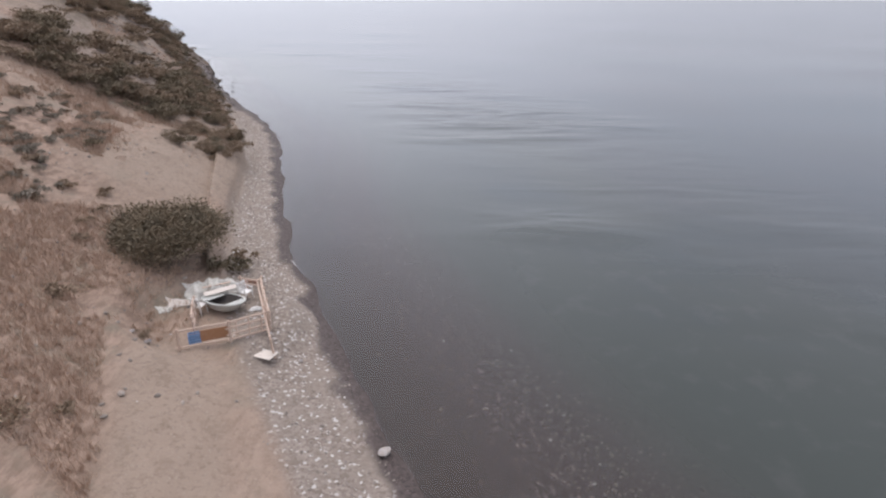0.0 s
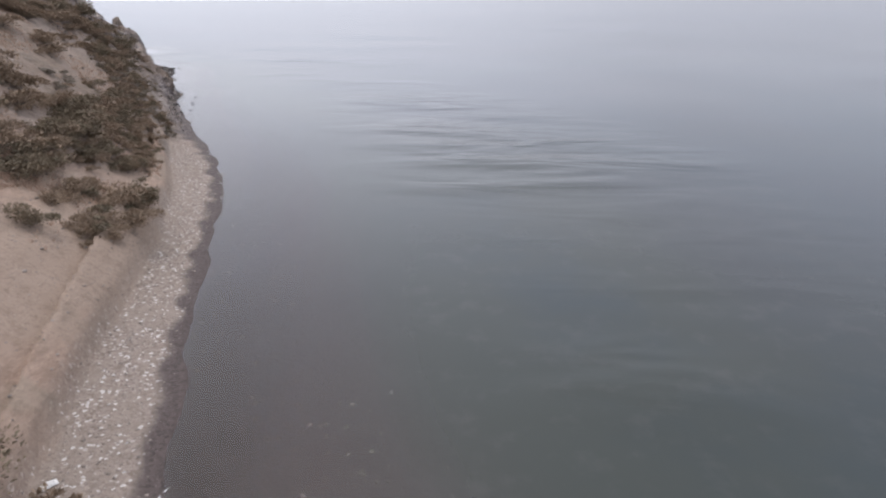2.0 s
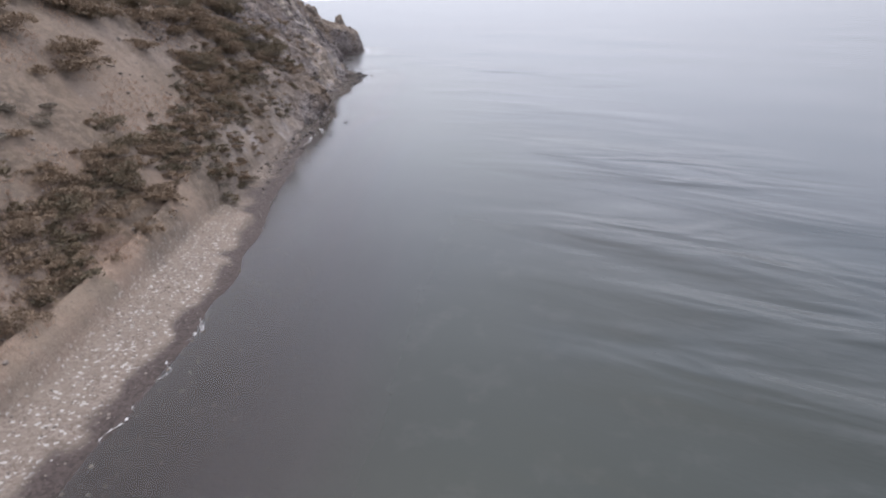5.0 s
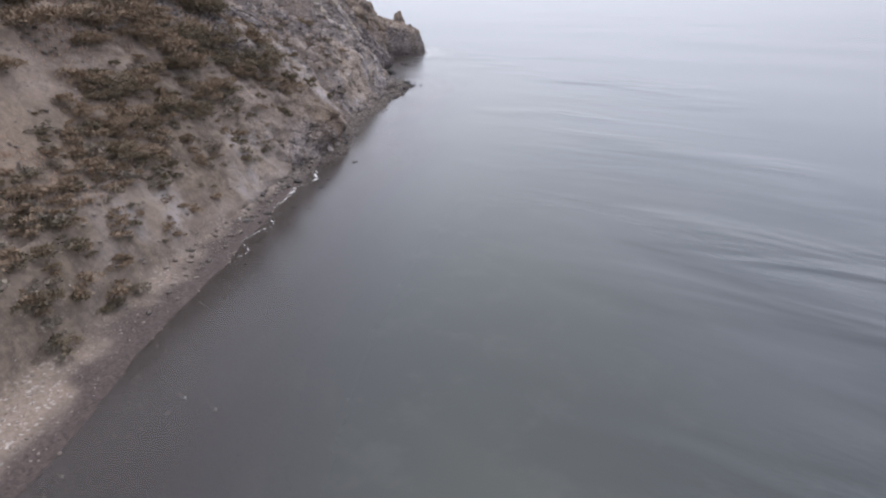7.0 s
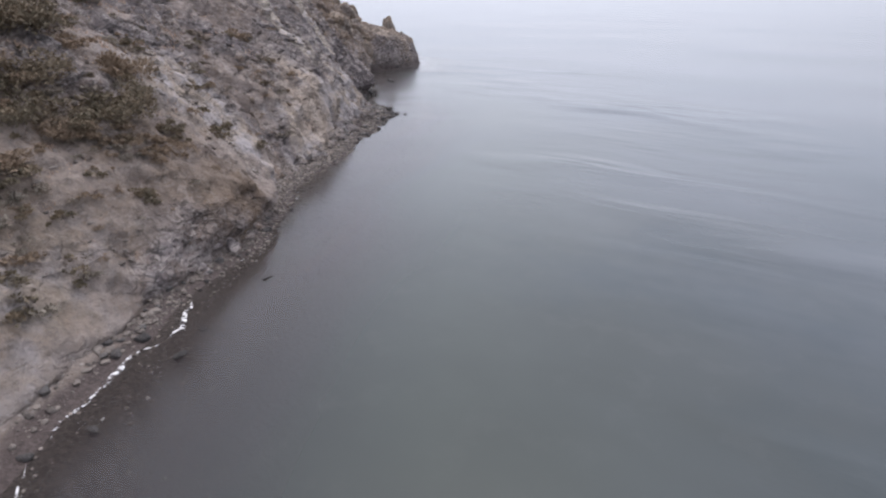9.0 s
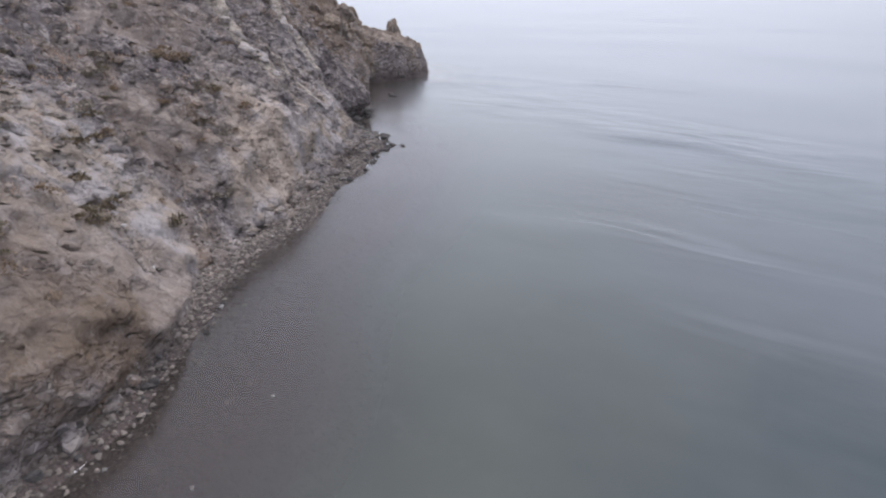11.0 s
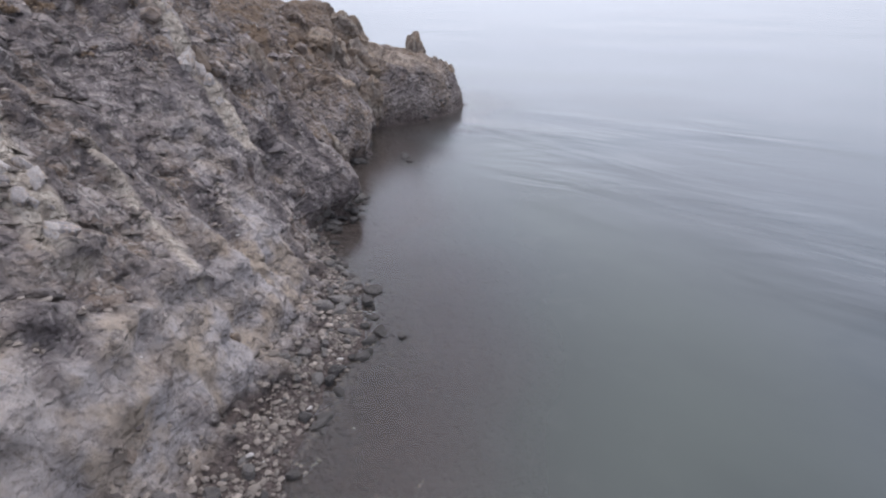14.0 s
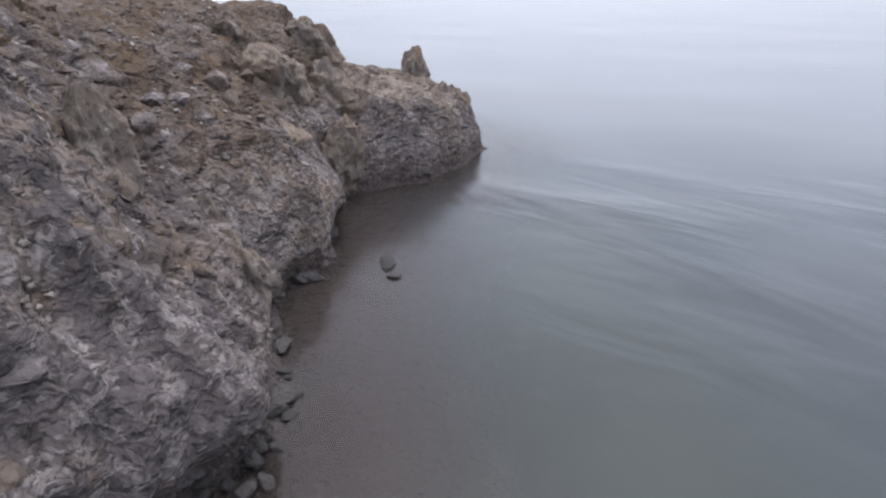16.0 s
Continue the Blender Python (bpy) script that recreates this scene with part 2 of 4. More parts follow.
def rock_colours(b):
    """Grey and purplish broken rock: blocks of many shades, ochre stains, dark joints and pale faces, with relief
    shading painted in.
    """
    wander = b.n.new("ShaderNodeTexNoise")
    wander.inputs["Scale"].default_value, wander.inputs["Detail"].default_value = 1.1, 6
    b.l.new(b.where, wander.inputs["Vector"])
    bent = b.n.new("ShaderNodeVectorMath")
    bent.operation = "MULTIPLY_ADD"
    b.l.new(wander.outputs["Color"], bent.inputs[0]), b.l.new(b.where, bent.inputs[2])
    bent.inputs[1].default_value = (0.9, 0.9, 0.9)
    at = b.stretch((1.0, 0.75, 1.35), 35, bent.outputs["Vector"])
    shade = []
    for scale in (0.75, 2.4, 6.5):
        split = b.n.new("ShaderNodeSeparateColor")
        b.l.new(b.cells(scale, "F1", "Color", at), split.inputs["Color"])
        shade.append(split.outputs["Red"])
    c = b.mix(b.step(b.noise(0.13, 4), 0.44, 0.58), (0.165, 0.14, 0.14), (0.20, 0.148, 0.11))
    c = b.mix(b.step(b.noise(0.55, 6, 0.65), 0.44, 0.66), c, (0.27, 0.236, 0.228))
    c = b.mix(b.step(b.noise(0.3, 5, 0.6), 0.55, 0.68, 0, 0.7), c, (0.235, 0.155, 0.095))
    c = b.mix(b.step(shade[0], 0.1, 0.9, 0.0, 0.6), c, (0.122, 0.10, 0.094))
    # pale and dark blocks: own tones, pushed apart to paint in relief shading
    c = b.mix(b.step(shade[1], 0.6, 0.98, 0.0, 0.55), c, (0.37, 0.325, 0.30))
    c = b.mix(b.step(shade[1], 0.25, 0.05, 0.0, 0.75), c, (0.075, 0.066, 0.063))
    c = b.mix(b.step(shade[2], 0.75, 1.0, 0.0, 0.55), c, (0.40, 0.365, 0.34))
    c = b.mix(b.step(shade[2], 0.2, 0.0, 0.0, 0.75), c, (0.065, 0.058, 0.055))
    # joints, darkened with the shade of crevices
    joints = b.cells(0.75, "DISTANCE_TO_EDGE", "Distance", at)
    return b.mix(b.sum(b.step(joints, 0.0, 0.07, 0.8, 0), b.step(b.noise(0.6, 2), 0.4, 0.6), "MULTIPLY"), c, (0.05, 0.044, 0.042)), at, bent.outputs["Vector"]


def land_material():
    m, n, l, p = material("coastal_land")
    b = Build(n, l)
    rock_w, beach_w, wet_w, bare_w = (b.attribute(k) for k in ("rock", "beach", "wet", "bare"))
    rock, blocks, bent = rock_colours(b)
    earth = b.mix(b.noise(0.5, 5), (0.26, 0.194, 0.147), (0.355, 0.277, 0.22))
    earth = b.mix(b.step(b.noise(1.4, 6, 0.72), 0.5, 0.64, 0, 0.6), earth, (0.22, 0.165, 0.125))
    earth = b.mix(b.step(b.noise(5.0, 5, 0.7), 0.5, 0.66, 0, 0.6), earth, (0.19, 0.145, 0.11))
    earth = b.mix(b.step(b.noise(16.0, 3, 0.7), 0.62, 0.70, 0, 0.6), earth, (0.46, 0.42, 0.38))
    streaks = b.noise(3.2, 5, 0.7, b.stretch((1.0, 0.35, 0.6), 20))
    grass = b.mix(b.step(streaks, 0.38, 0.64), (0.225, 0.155, 0.115), (0.37, 0.265, 0.205))
    grass = b.mix(b.step(b.noise(0.35, 4), 0.5, 0.66, 0, 0.55), grass, (0.21, 0.195, 0.15))
    soil = b.mix(bare_w, grass, earth)
    scree = b.mix(b.step(b.noise(0.35, 5, 0.6), 0.4, 0.62), (0.195, 0.15, 0.12), (0.31, 0.255, 0.22))
    scree = b.mix(b.step(b.noise(2.2, 6, 0.7), 0.5, 0.66, 0, 0.8), scree, (0.095, 0.078, 0.064))
    scree = b.mix(b.step(b.noise(6.0, 5, 0.75), 0.57, 0.68, 0, 0.75), scree, (0.37, 0.335, 0.305))
    soil = b.mix(b.attribute("scree"), soil, scree)
    duff = b.mix(b.step(b.noise(1.8, 6, 0.7), 0.4, 0.62), (0.115, 0.091, 0.070), (0.22, 0.17, 0.13))
    duff = b.mix(b.step(b.noise(7.0, 5, 0.75), 0.56, 0.68, 0, 0.7), duff, (0.31, 0.265, 0.225))
    soil = b.mix(b.attribute("litter"), soil, duff)
    stone = b.cells(9.0, "F1", "Color")
    grit = n.new("ShaderNodeSeparateColor")
    l.new(stone, grit.inputs["Color"])
    shingle = b.mix(grit.outputs["Red"], (0.185, 0.148, 0.122), (0.32, 0.27, 0.232))
    shingle = b.mix(b.step(b.noise(0.7, 4), 0.4, 0.62, 0, 0.6), shingle, (0.255, 0.212, 0.176))
    shingle = b.mix(b.step(grit.outputs["Green"], 0.9, 0.95, 0, 0.7), shingle, (0.6, 0.57, 0.54))
    bed = b.mix(grit.outputs["Blue"], (0.054, 0.041, 0.038), (0.10, 0.078, 0.071))
    bed = b.mix(b.step(b.noise(1.3, 5, 0.7), 0.55, 0.72, 0, 0.4), bed, (0.15, 0.125, 0.115))
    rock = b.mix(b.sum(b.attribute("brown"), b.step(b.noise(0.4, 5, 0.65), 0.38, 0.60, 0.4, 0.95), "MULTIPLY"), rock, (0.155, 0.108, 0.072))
    # beds that dip down the slope towards the sea, dark and pale by turns
    beds = b.stretch((0.22, 1.0, 1.25), 0, b.stretch((1, 1, 1), (0, -32, 0), bent))
    bed_dark = b.step(b.noise(0.75, 6, 0.66, beds), 0.46, 0.60, 0, 0.85)
    bed_pale = b.step(b.noise(1.25, 6, 0.7, b.stretch((1, 1, 1), 40, beds)), 0.57, 0.66, 0, 0.85)
    rock = b.mix(b.sum(b.attribute("strata"), bed_dark, "MULTIPLY"), rock, (0.105, 0.090, 0.092))
    rock = b.mix(b.sum(b.attribute("strata"), bed_pale, "MULTIPLY"), rock, (0.36, 0.325, 0.31))
    c = b.mix(rock_w, soil, rock)
    fan = b.mix(b.step(b.noise(0.5, 4), 0.42, 0.6), (0.37, 0.34, 0.335), (0.34, 0.28, 0.225))
    fan = b.mix(b.step(b.noise(3.5, 6, 0.72), 0.5, 0.66, 0, 0.7), fan, (0.19, 0.16, 0.14))
    fan = b.mix(b.step(b.noise(1.2, 8, 0.8), 0.54, 0.62, 0, 0.8), fan, (0.12, 0.103, 0.095))
    c = b.mix(b.attribute("pale"), c, fan)
    clay = b.mix(b.step(b.noise(0.9, 5, 0.65), 0.4, 0.62), (0.40, 0.332, 0.275), (0.28, 0.222, 0.178))
    clay = b.mix(b.step(b.noise(4.0, 6, 0.75), 0.52, 0.64, 0, 0.8), clay, (0.14, 0.112, 0.098))
    clay = b.mix(b.step(b.noise(2.6, 6, 0.75), 0.58, 0.66, 0, 0.7), clay, (0.48, 0.42, 0.35))
    c = b.mix(b.attribute("ochre"), c, clay)
    hard = b.mix(b.step(b.noise(2.2, 6, 0.7), 0.42, 0.6), (0.46, 0.405, 0.345), (0.33, 0.28, 0.235))
    hard = b.mix(b.step(b.noise(5.0, 5, 0.75), 0.55, 0.66, 0, 0.8), hard, (0.14, 0.118, 0.10))
    c = b.mix(b.attribute("rib"), c, hard)
    c = b.mix(beach_w, c, shingle)
    c = b.mix(wet_w, c, bed)
    b.put(p.inputs["Base Color"], c)
    b.put(p.inputs["Roughness"], b.step(wet_w, 0, 1, 0.92, 0.72))
    p.inputs["Specular IOR Level"].default_value = 0.3
    rough = b.sum(b.noise(4.0, 8, 0.7), b.sum(b.cells(3.0), rock_w, "MULTIPLY"))
    b.put(p.inputs["Normal"], b.bump(rough, 0.9, 0.14, b.bump(b.sum(b.sum(b.cells(1.5, "F1", "Distance", blocks), b.sum(b.cells(4.5, "F1", "Distance", blocks), 0.35, "MULTIPLY")), b.sum(rock_w, b.step(b.attribute("pale"), 0.1, 0.8, 1.0, 0.65), "MULTIPLY"), "MULTIPLY"), 1.0, 0.4)))
    return m


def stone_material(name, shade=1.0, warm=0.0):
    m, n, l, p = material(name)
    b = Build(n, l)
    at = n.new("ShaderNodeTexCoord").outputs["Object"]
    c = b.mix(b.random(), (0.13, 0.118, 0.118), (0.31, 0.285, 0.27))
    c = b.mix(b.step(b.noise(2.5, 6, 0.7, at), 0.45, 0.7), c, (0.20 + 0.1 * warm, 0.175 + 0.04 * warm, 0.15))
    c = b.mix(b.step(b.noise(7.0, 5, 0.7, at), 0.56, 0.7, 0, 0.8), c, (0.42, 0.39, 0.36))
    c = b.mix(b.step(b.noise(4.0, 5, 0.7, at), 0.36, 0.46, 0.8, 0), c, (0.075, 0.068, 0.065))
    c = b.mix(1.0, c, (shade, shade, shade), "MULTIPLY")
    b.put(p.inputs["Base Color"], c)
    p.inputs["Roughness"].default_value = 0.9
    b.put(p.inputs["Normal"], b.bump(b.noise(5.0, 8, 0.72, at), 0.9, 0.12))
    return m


def headland_material():
    m, n, l, p = material("headland_rock")
    b = Build(n, l)
    c = b.mix(b.step(b.noise(0.35, 5), 0.4, 0.62), (0.27, 0.205, 0.15), (0.17, 0.138, 0.118))
    c = b.mix(b.step(b.noise(1.6, 6, 0.7, b.stretch((1, 1, 0.45))), 0.48, 0.66, 0, 0.85), c, (0.37, 0.325, 0.275))
    c = b.mix(b.step(b.noise(2.4, 6, 0.7), 0.34, 0.45, 0.85, 0), c, (0.075, 0.066, 0.06))
    b.put(p.inputs["Base Color"], c)
    p.inputs["Roughness"].default_value = 0.93
    b.put(p.inputs["Normal"], b.bump(b.noise(2.2, 8, 0.72), 1.0, 0.35))
    return m


def face_material():
    """The cliff's own rock, block by block browner or greyer."""
    m, n, l, p = material("cliff_face_rock")
    b = Build(n, l)
    c, blocks, bent = rock_colours(b)
    c = b.mix(b.step(b.random(), 0.45, 0.9, 0, 0.7), c, (0.145, 0.108, 0.078))
    b.put(p.inputs["Base Color"], c)
    p.inputs["Roughness"].default_value = 0.92
    b.put(p.inputs["Normal"], b.bump(b.noise(4.0, 8, 0.72), 0.9, 0.14))
    return m


def pebble_material(name="pebble_stone", shade=1.0):
    m, n, l, p = material(name)
    b = Build(n, l)
    c = b.mix(b.island(), (0.16 * shade, 0.135 * shade, 0.118 * shade), (0.35 * shade, 0.30 * shade, 0.26 * shade))
    c = b.mix(b.step(b.island(), 0.982, 0.985), c, (0.55 * shade, 0.52 * shade, 0.49 * shade))
    b.put(p.inputs["Base Color"], c)
    p.inputs["Roughness"].default_value = 0.85
    return m


def leaf_material(name, dark, light, dry):
    m, n, l, p = material(name)
    b = Build(n, l)
    c = b.mix(b.island(), dark, light)
    c = b.mix(b.step(b.noise(1.1, 3), 0.45, 0.62, 0, 0.8), c, dry)
    c = b.mix(b.sum(b.random(), 0.45, "MULTIPLY"), c, dry)
    b.put(p.inputs["Base Color"], c)
    p.inputs["Roughness"].default_value = 0.8
    p.inputs["Specular IOR Level"].default_value = 0.2
    return m


def plain(name, colour, rough=0.6, wear=(0.3, 0.27, 0.24), amount=0.5, metal=0.0, scale=6.0):
    """Paint, plastic or wood with dirt and fading on it."""
    m, n, l, p = material(name)
    b = Build(n, l)
    at = n.new("ShaderNodeTexCoord").outputs["Object"]
    c = b.mix(b.step(b.noise(scale, 6, 0.7, at), 0.48, 0.7, 0, amount), colour, wear)
    c = b.mix(b.step(b.noise(scale * 5, 4, 0.6, at), 0.5, 0.75, 0, amount * 0.5), c, wear)
    b.put(p.inputs["Base Color"], c)
    b.put(p.inputs["Roughness"], b.step(b.noise(scale * 2, 4, 0.6, at), 0.3, 0.7, rough - 0.1, min(1.0, rough + 0.15)))
    p.inputs["Metallic"].default_value = metal
    b.put(p.inputs["Normal"], b.bump(b.noise(scale * 6, 5, 0.6, at), 0.3, 0.01))
    return m


def water_material():
    """Clear shallows over the bed, cloudy deeper water, painted haze further along the coast, and the sky's gloss on
    ripples.
    """
    m, n, l, p = material("sea_water")
    b = Build(n, l)
    depth = b.attribute("depth")
    big = b.noise(0.022, 3, 0.5, b.stretch((1.0, 0.6, 1.0), 25))
    c = b.mix(b.step(depth, 0.3, 1.4), (0.078, 0.060, 0.055), (0.036, 0.043, 0.037))
    c = b.mix(b.step(depth, 2.2, 4.2), c, (0.022, 0.038, 0.049))
    c = b.mix(b.step(big, 0.42, 0.6, 0, 0.6), c, (0.030, 0.034, 0.040))
    c = b.mix(b.step(b.noise(0.5, 4, 0.6), 0.5, 0.72, 0, 0.25), c, (0.072, 0.073, 0.070))
    # bright haze over the water, painted as a lighter base colour
    c = b.mix(b.sum(b.attribute("sea_haze"), b.step(b.noise(0.06, 4, 0.55, b.stretch((0.7, 1.0, 1.0), 30)), 0.35, 0.68, 0.35, 0.95), "MULTIPLY"), c, b.mix(b.step(b.attribute("offshore"), 13.0, 30.0), (0.056, 0.066, 0.058), (0.066, 0.076, 0.086)))
    weed = b.sum(b.step(b.noise(0.032, 5, 0.62), 0.46, 0.68), b.step(b.attribute("offshore"), 9.0, 20.0, 0, 0.7), "MULTIPLY")
    c = b.mix(b.sum(weed, b.step(b.attribute("offshore"), 40.0, 70.0, 1.0, 0.0), "MULTIPLY"), c, (0.022, 0.036, 0.043))
    b.put(p.inputs["Base Color"], c)
    b.put(p.inputs["Roughness"], b.step(b.noise(0.03, 1, 0.5, b.stretch((0.5, 1.0, 1.0), 30)), 0.35, 0.65, 0.236, 0.25))
    p.inputs["IOR"].default_value = 1.333
    swell = b.noise(0.20, 2, 0.5, b.stretch((0.35, 1.0, 1.0), 22), 0.6)
    ripples = b.noise(0.9, 4, 0.6, b.stretch((0.4, 1.0, 1.0), 14), 0.4)
    fine = b.noise(4.5, 3, 0.6, b.stretch((0.6, 1.0, 1.0), 10))
    patch = b.step(b.noise(0.03, 2, 0.5, b.stretch((0.6, 1.2, 1.0), 30)), 0.47, 0.62, 0.12, 1.0)
    far = b.sum(b.step(b.attribute("offshore"), 7.0, 26.0, 0.08, 1.0), b.step(b.attribute("offshore"), 28.0, 52.0, 1.0, 0.0), "MULTIPLY")
    calm = b.sum(patch, far, "MULTIPLY")
    waves = b.sum(b.sum(b.sum(swell, 3.4, "MULTIPLY"), calm, "MULTIPLY"), b.sum(b.sum(ripples, 0.28, "MULTIPLY"), calm, "MULTIPLY"))
    waves = b.sum(waves, b.sum(fine, b.step(b.attribute("offshore"), 20.0, 50.0, 0.012, 0.0005), "MULTIPLY"))
    normal = b.bump(waves, 1.0, 0.22)
    b.put(p.inputs["Normal"], normal)
    clear = n.new("ShaderNodeBsdfTransparent")
    clear.inputs["Color"].default_value = (0.88, 0.90, 0.89, 1)
    gloss = n.new("ShaderNodeBsdfGlossy")
    gloss.inputs["Roughness"].default_value = 0.16
    fresnel = n.new("ShaderNodeFresnel")
    fresnel.inputs["IOR"].default_value = 1.333
    l.new(normal, gloss.inputs["Normal"])
    l.new(normal, fresnel.inputs["Normal"])
    shallow = n.new("ShaderNodeMixShader")
    l.new(fresnel.outputs["Fac"], shallow.inputs[0])
    l.new(clear.outputs["BSDF"], shallow.inputs[1])
    l.new(gloss.outputs["BSDF"], shallow.inputs[2])
    both = n.new("ShaderNodeMixShader")
    b.put(both.inputs[0], b.step(depth, -0.3, 1.5))
    l.new(shallow.outputs["Shader"], both.inputs[1])
    l.new(p.outputs["BSDF"], both.inputs[2])
    l.new(both.outputs["Shader"], n["Material Output"].inputs["Surface"])
    return m


def foam_material():
    m, n, l, p = material("sea_foam")
    b = Build(n, l)
    b.put(p.inputs["Base Color"], b.mix(b.noise(5, 4), (0.62, 0.6, 0.6), (0.8, 0.8, 0.8)))
    p.inputs["Roughness"].default_value = 0.7
    hole = n.new("ShaderNodeBsdfTransparent")
    cut = n.new("ShaderNodeMixShader")
    b.put(cut.inputs[0], b.step(b.noise(3.5, 5, 0.7), 0.46, 0.60))
    l.new(hole.outputs["BSDF"], cut.inputs[1])
    l.new(p.outputs["BSDF"], cut.inputs[2])
    l.new(cut.outputs["Shader"], n["Material Output"].inputs["Surface"])
    return m


LAND = land_material()
WATER = water_material()
FOAM = foam_material()
HEAD = headland_material()
FACE = face_material()
STONE = stone_material("shore_rock", 0.55)
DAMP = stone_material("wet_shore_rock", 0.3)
PALE = stone_material("pale_outcrop_rock", 1.65, 0.6)
PEBBLE = pebble_material("pebble_stone", 0.88)
SHARD = pebble_material("dark_broken_stone", 0.6)
OLIVE = leaf_material("olive_scrub_leaves", (0.09, 0.076, 0.055), (0.225, 0.19, 0.132), (0.21, 0.16, 0.108))
DRY = leaf_material("dry_scrub_leaves", (0.16, 0.118, 0.083), (0.34, 0.262, 0.19), (0.27, 0.20, 0.14))
SAGE = leaf_material("grey_sage_leaves", (0.16, 0.145, 0.115), (0.33, 0.30, 0.25), (0.27, 0.22, 0.175))
STRAW = leaf_material("dry_grass_blades", (0.36, 0.25, 0.187), (0.54, 0.405, 0.312), (0.45, 0.325, 0.245))
BARK = plain("shrub_wood", (0.16, 0.125, 0.10), 0.9, (0.26, 0.23, 0.2))


# ---- mesh helpers ----
def part(name, bm, mat, parent=None, label=""):
    """Links a bmesh as one mesh object under a thing or a part."""
    me = bpy.data.meshes.new(name)
    bm.to_mesh(me)
    bm.free()
    me.materials.append(mat)
    ob = new(name, me)
    if parent:
        ob.parent = parent
    return tagged(ob, label)


def grid_mesh(name, xs, ys, zs, mat, **fields):
    """A sheet from arrays of rows and columns."""
    rows, cols = xs.shape
    me = bpy.data.meshes.new(name)
    me.vertices.add(rows * cols)
    me.vertices.foreach_set("co", np.stack([xs, ys, zs], -1).astype(np.float32).ravel())
    i = np.arange(rows * cols).reshape(rows, cols)
    quads = np.stack([i[:-1, :-1], i[1:, :-1], i[1:, 1:], i[:-1, 1:]], -1).reshape(-1, 4)
    me.loops.add(quads.size)
    me.loops.foreach_set("vertex_index", quads.ravel().astype(np.int32))
    me.polygons.add(len(quads))
    me.polygons.foreach_set("loop_start", np.arange(0, quads.size, 4, dtype=np.int32))
    me.polygons.foreach_set("use_smooth", np.ones(len(quads), bool))
    me.update(calc_edges=True)
    for key, values in fields.items():
        me.attributes.new(key, "FLOAT", "POINT").data.foreach_set("value", values.astype(np.float32).ravel())
    me.materials.append(mat)
    return new(name, me)


def spread(*stops):
    """Rising values from (start, step) pairs; the last stop is the end."""
    out = []
    for (a, s), (b, _) in zip(stops[:-1], stops[1:]):
        out.append(np.arange(a, b - 1e-6, s))
    return np.concatenate(out + [[stops[-1][0]]])


# ---- land ----
us = spread((-420, 40), (-60, 4), (-4, 0.6), (10, 0.27), (228, 0.6), (250, 5), (330, 30), (500, 0))
vs = spread((-160, 20), (-40, 2), (-14, 0.45), (-7.5, 0.17), (15, 0.3), (24, 1.2), (60, 8), (160, 40), (420, 0))
U, V = np.meshgrid(us, vs, indexing="ij")
X = BASE[0] + U * ALONG[0] + V * INLAND[0]
Y = BASE[1] + U * ALONG[1] + V * INLAND[1]
Z, U, V, D = height(X, Y)
rocky = rockiness(U, D)
# push the rock face out and in, so that it has blocks and hollows
gu, gv = np.gradient(Z, axis=0), np.gradient(Z, axis=1)
steep = smooth(np.abs(gv) / np.maximum(np.abs(np.gradient(V, axis=1)), 1e-3), 0.35, 1.0) * smooth(D, 0.4, 1.6) * (V < 24) * (U > 8) * (U < 230)
push = (0.85 * fbm(X, Y, Z, 2.2, 4, 41, True) + 0.3 * fbm(X, Y, Z, 0.8, 3, 42)) * rocky * steep
# the cliff's foot is undercut by the sea
over = 1.35 * smooth(Z, 0.5, 1.5) * (1 - smooth(Z, 3.2, 6.0)) * (smooth(U, 174, 178) * (1 - smooth(U, 204, 209)) + smooth(U, 118, 122) * (1 - smooth(U, 128, 132)))
over = over * (0.8 + 1.1 * np.exp(-((U - 181) / 4) ** 2) + 1.0 * np.exp(-((U - 191.5) / 2.5) ** 2) + 0.9 * np.exp(-((U - 202) / 3) ** 2))
push = push + over * (0.55 + 0.9 * fbm(X, Y, size=4.0, octaves=2, seed=44)) * (D > 0) * (V < 24)
X = X - push * INLAND[0]
Y = Y - push * INLAND[1]
patchy = fbm(X, Y, size=5, octaves=4, seed=51)
beach_b = np.interp(U, PROFILE[:, 0], PROFILE[:, 1])
beach = 1 - smooth(D + 0.4 * patchy, beach_b - 0.3, beach_b + 0.5)
tide = np.maximum(smooth(U, 118, 130), 0.32 * smooth(U, 78, 92)) * (1 - 0.65 * smooth(U, 127, 131) * (1 - smooth(U, 150, 156)))
wet = 1 - smooth(Z + (0.10 + 0.3 * tide) * fbm(X, Y, size=1.5, octaves=3, seed=52), 0.07 + 0.22 * tide, 0.15 + 0.7 * tide)
bare = np.clip(smooth(patchy, -0.25, 0.15) * 0.6 + 0.5 * smooth(U, 38, 46) * (1 - smooth(U, 60, 74)) * (1 - smooth(D, 11, 13))
               + (1 - smooth(np.abs(D - 7.2 - 0.12 * (20 - U)), 0.9, 2.3)) * (1 - smooth(U, 24, 30)) + smooth(U, 70, 95), 0, 1)
bare = bare * (1 - 0.8 * (1 - smooth(np.abs(D - 12), 2.5, 4)) * (1 - smooth(U, 34, 40)))
stone_patch = smooth(fbm(X, Y, Z, 6, 4, 53), -0.15, 0.2)
rock_w = np.clip(rocky * (0.45 + 0.9 * stone_patch) * smooth(U, 82, 128) + 0.9 * smooth(U, 150, 168) * smooth(D, 0, 1), 0, 1)
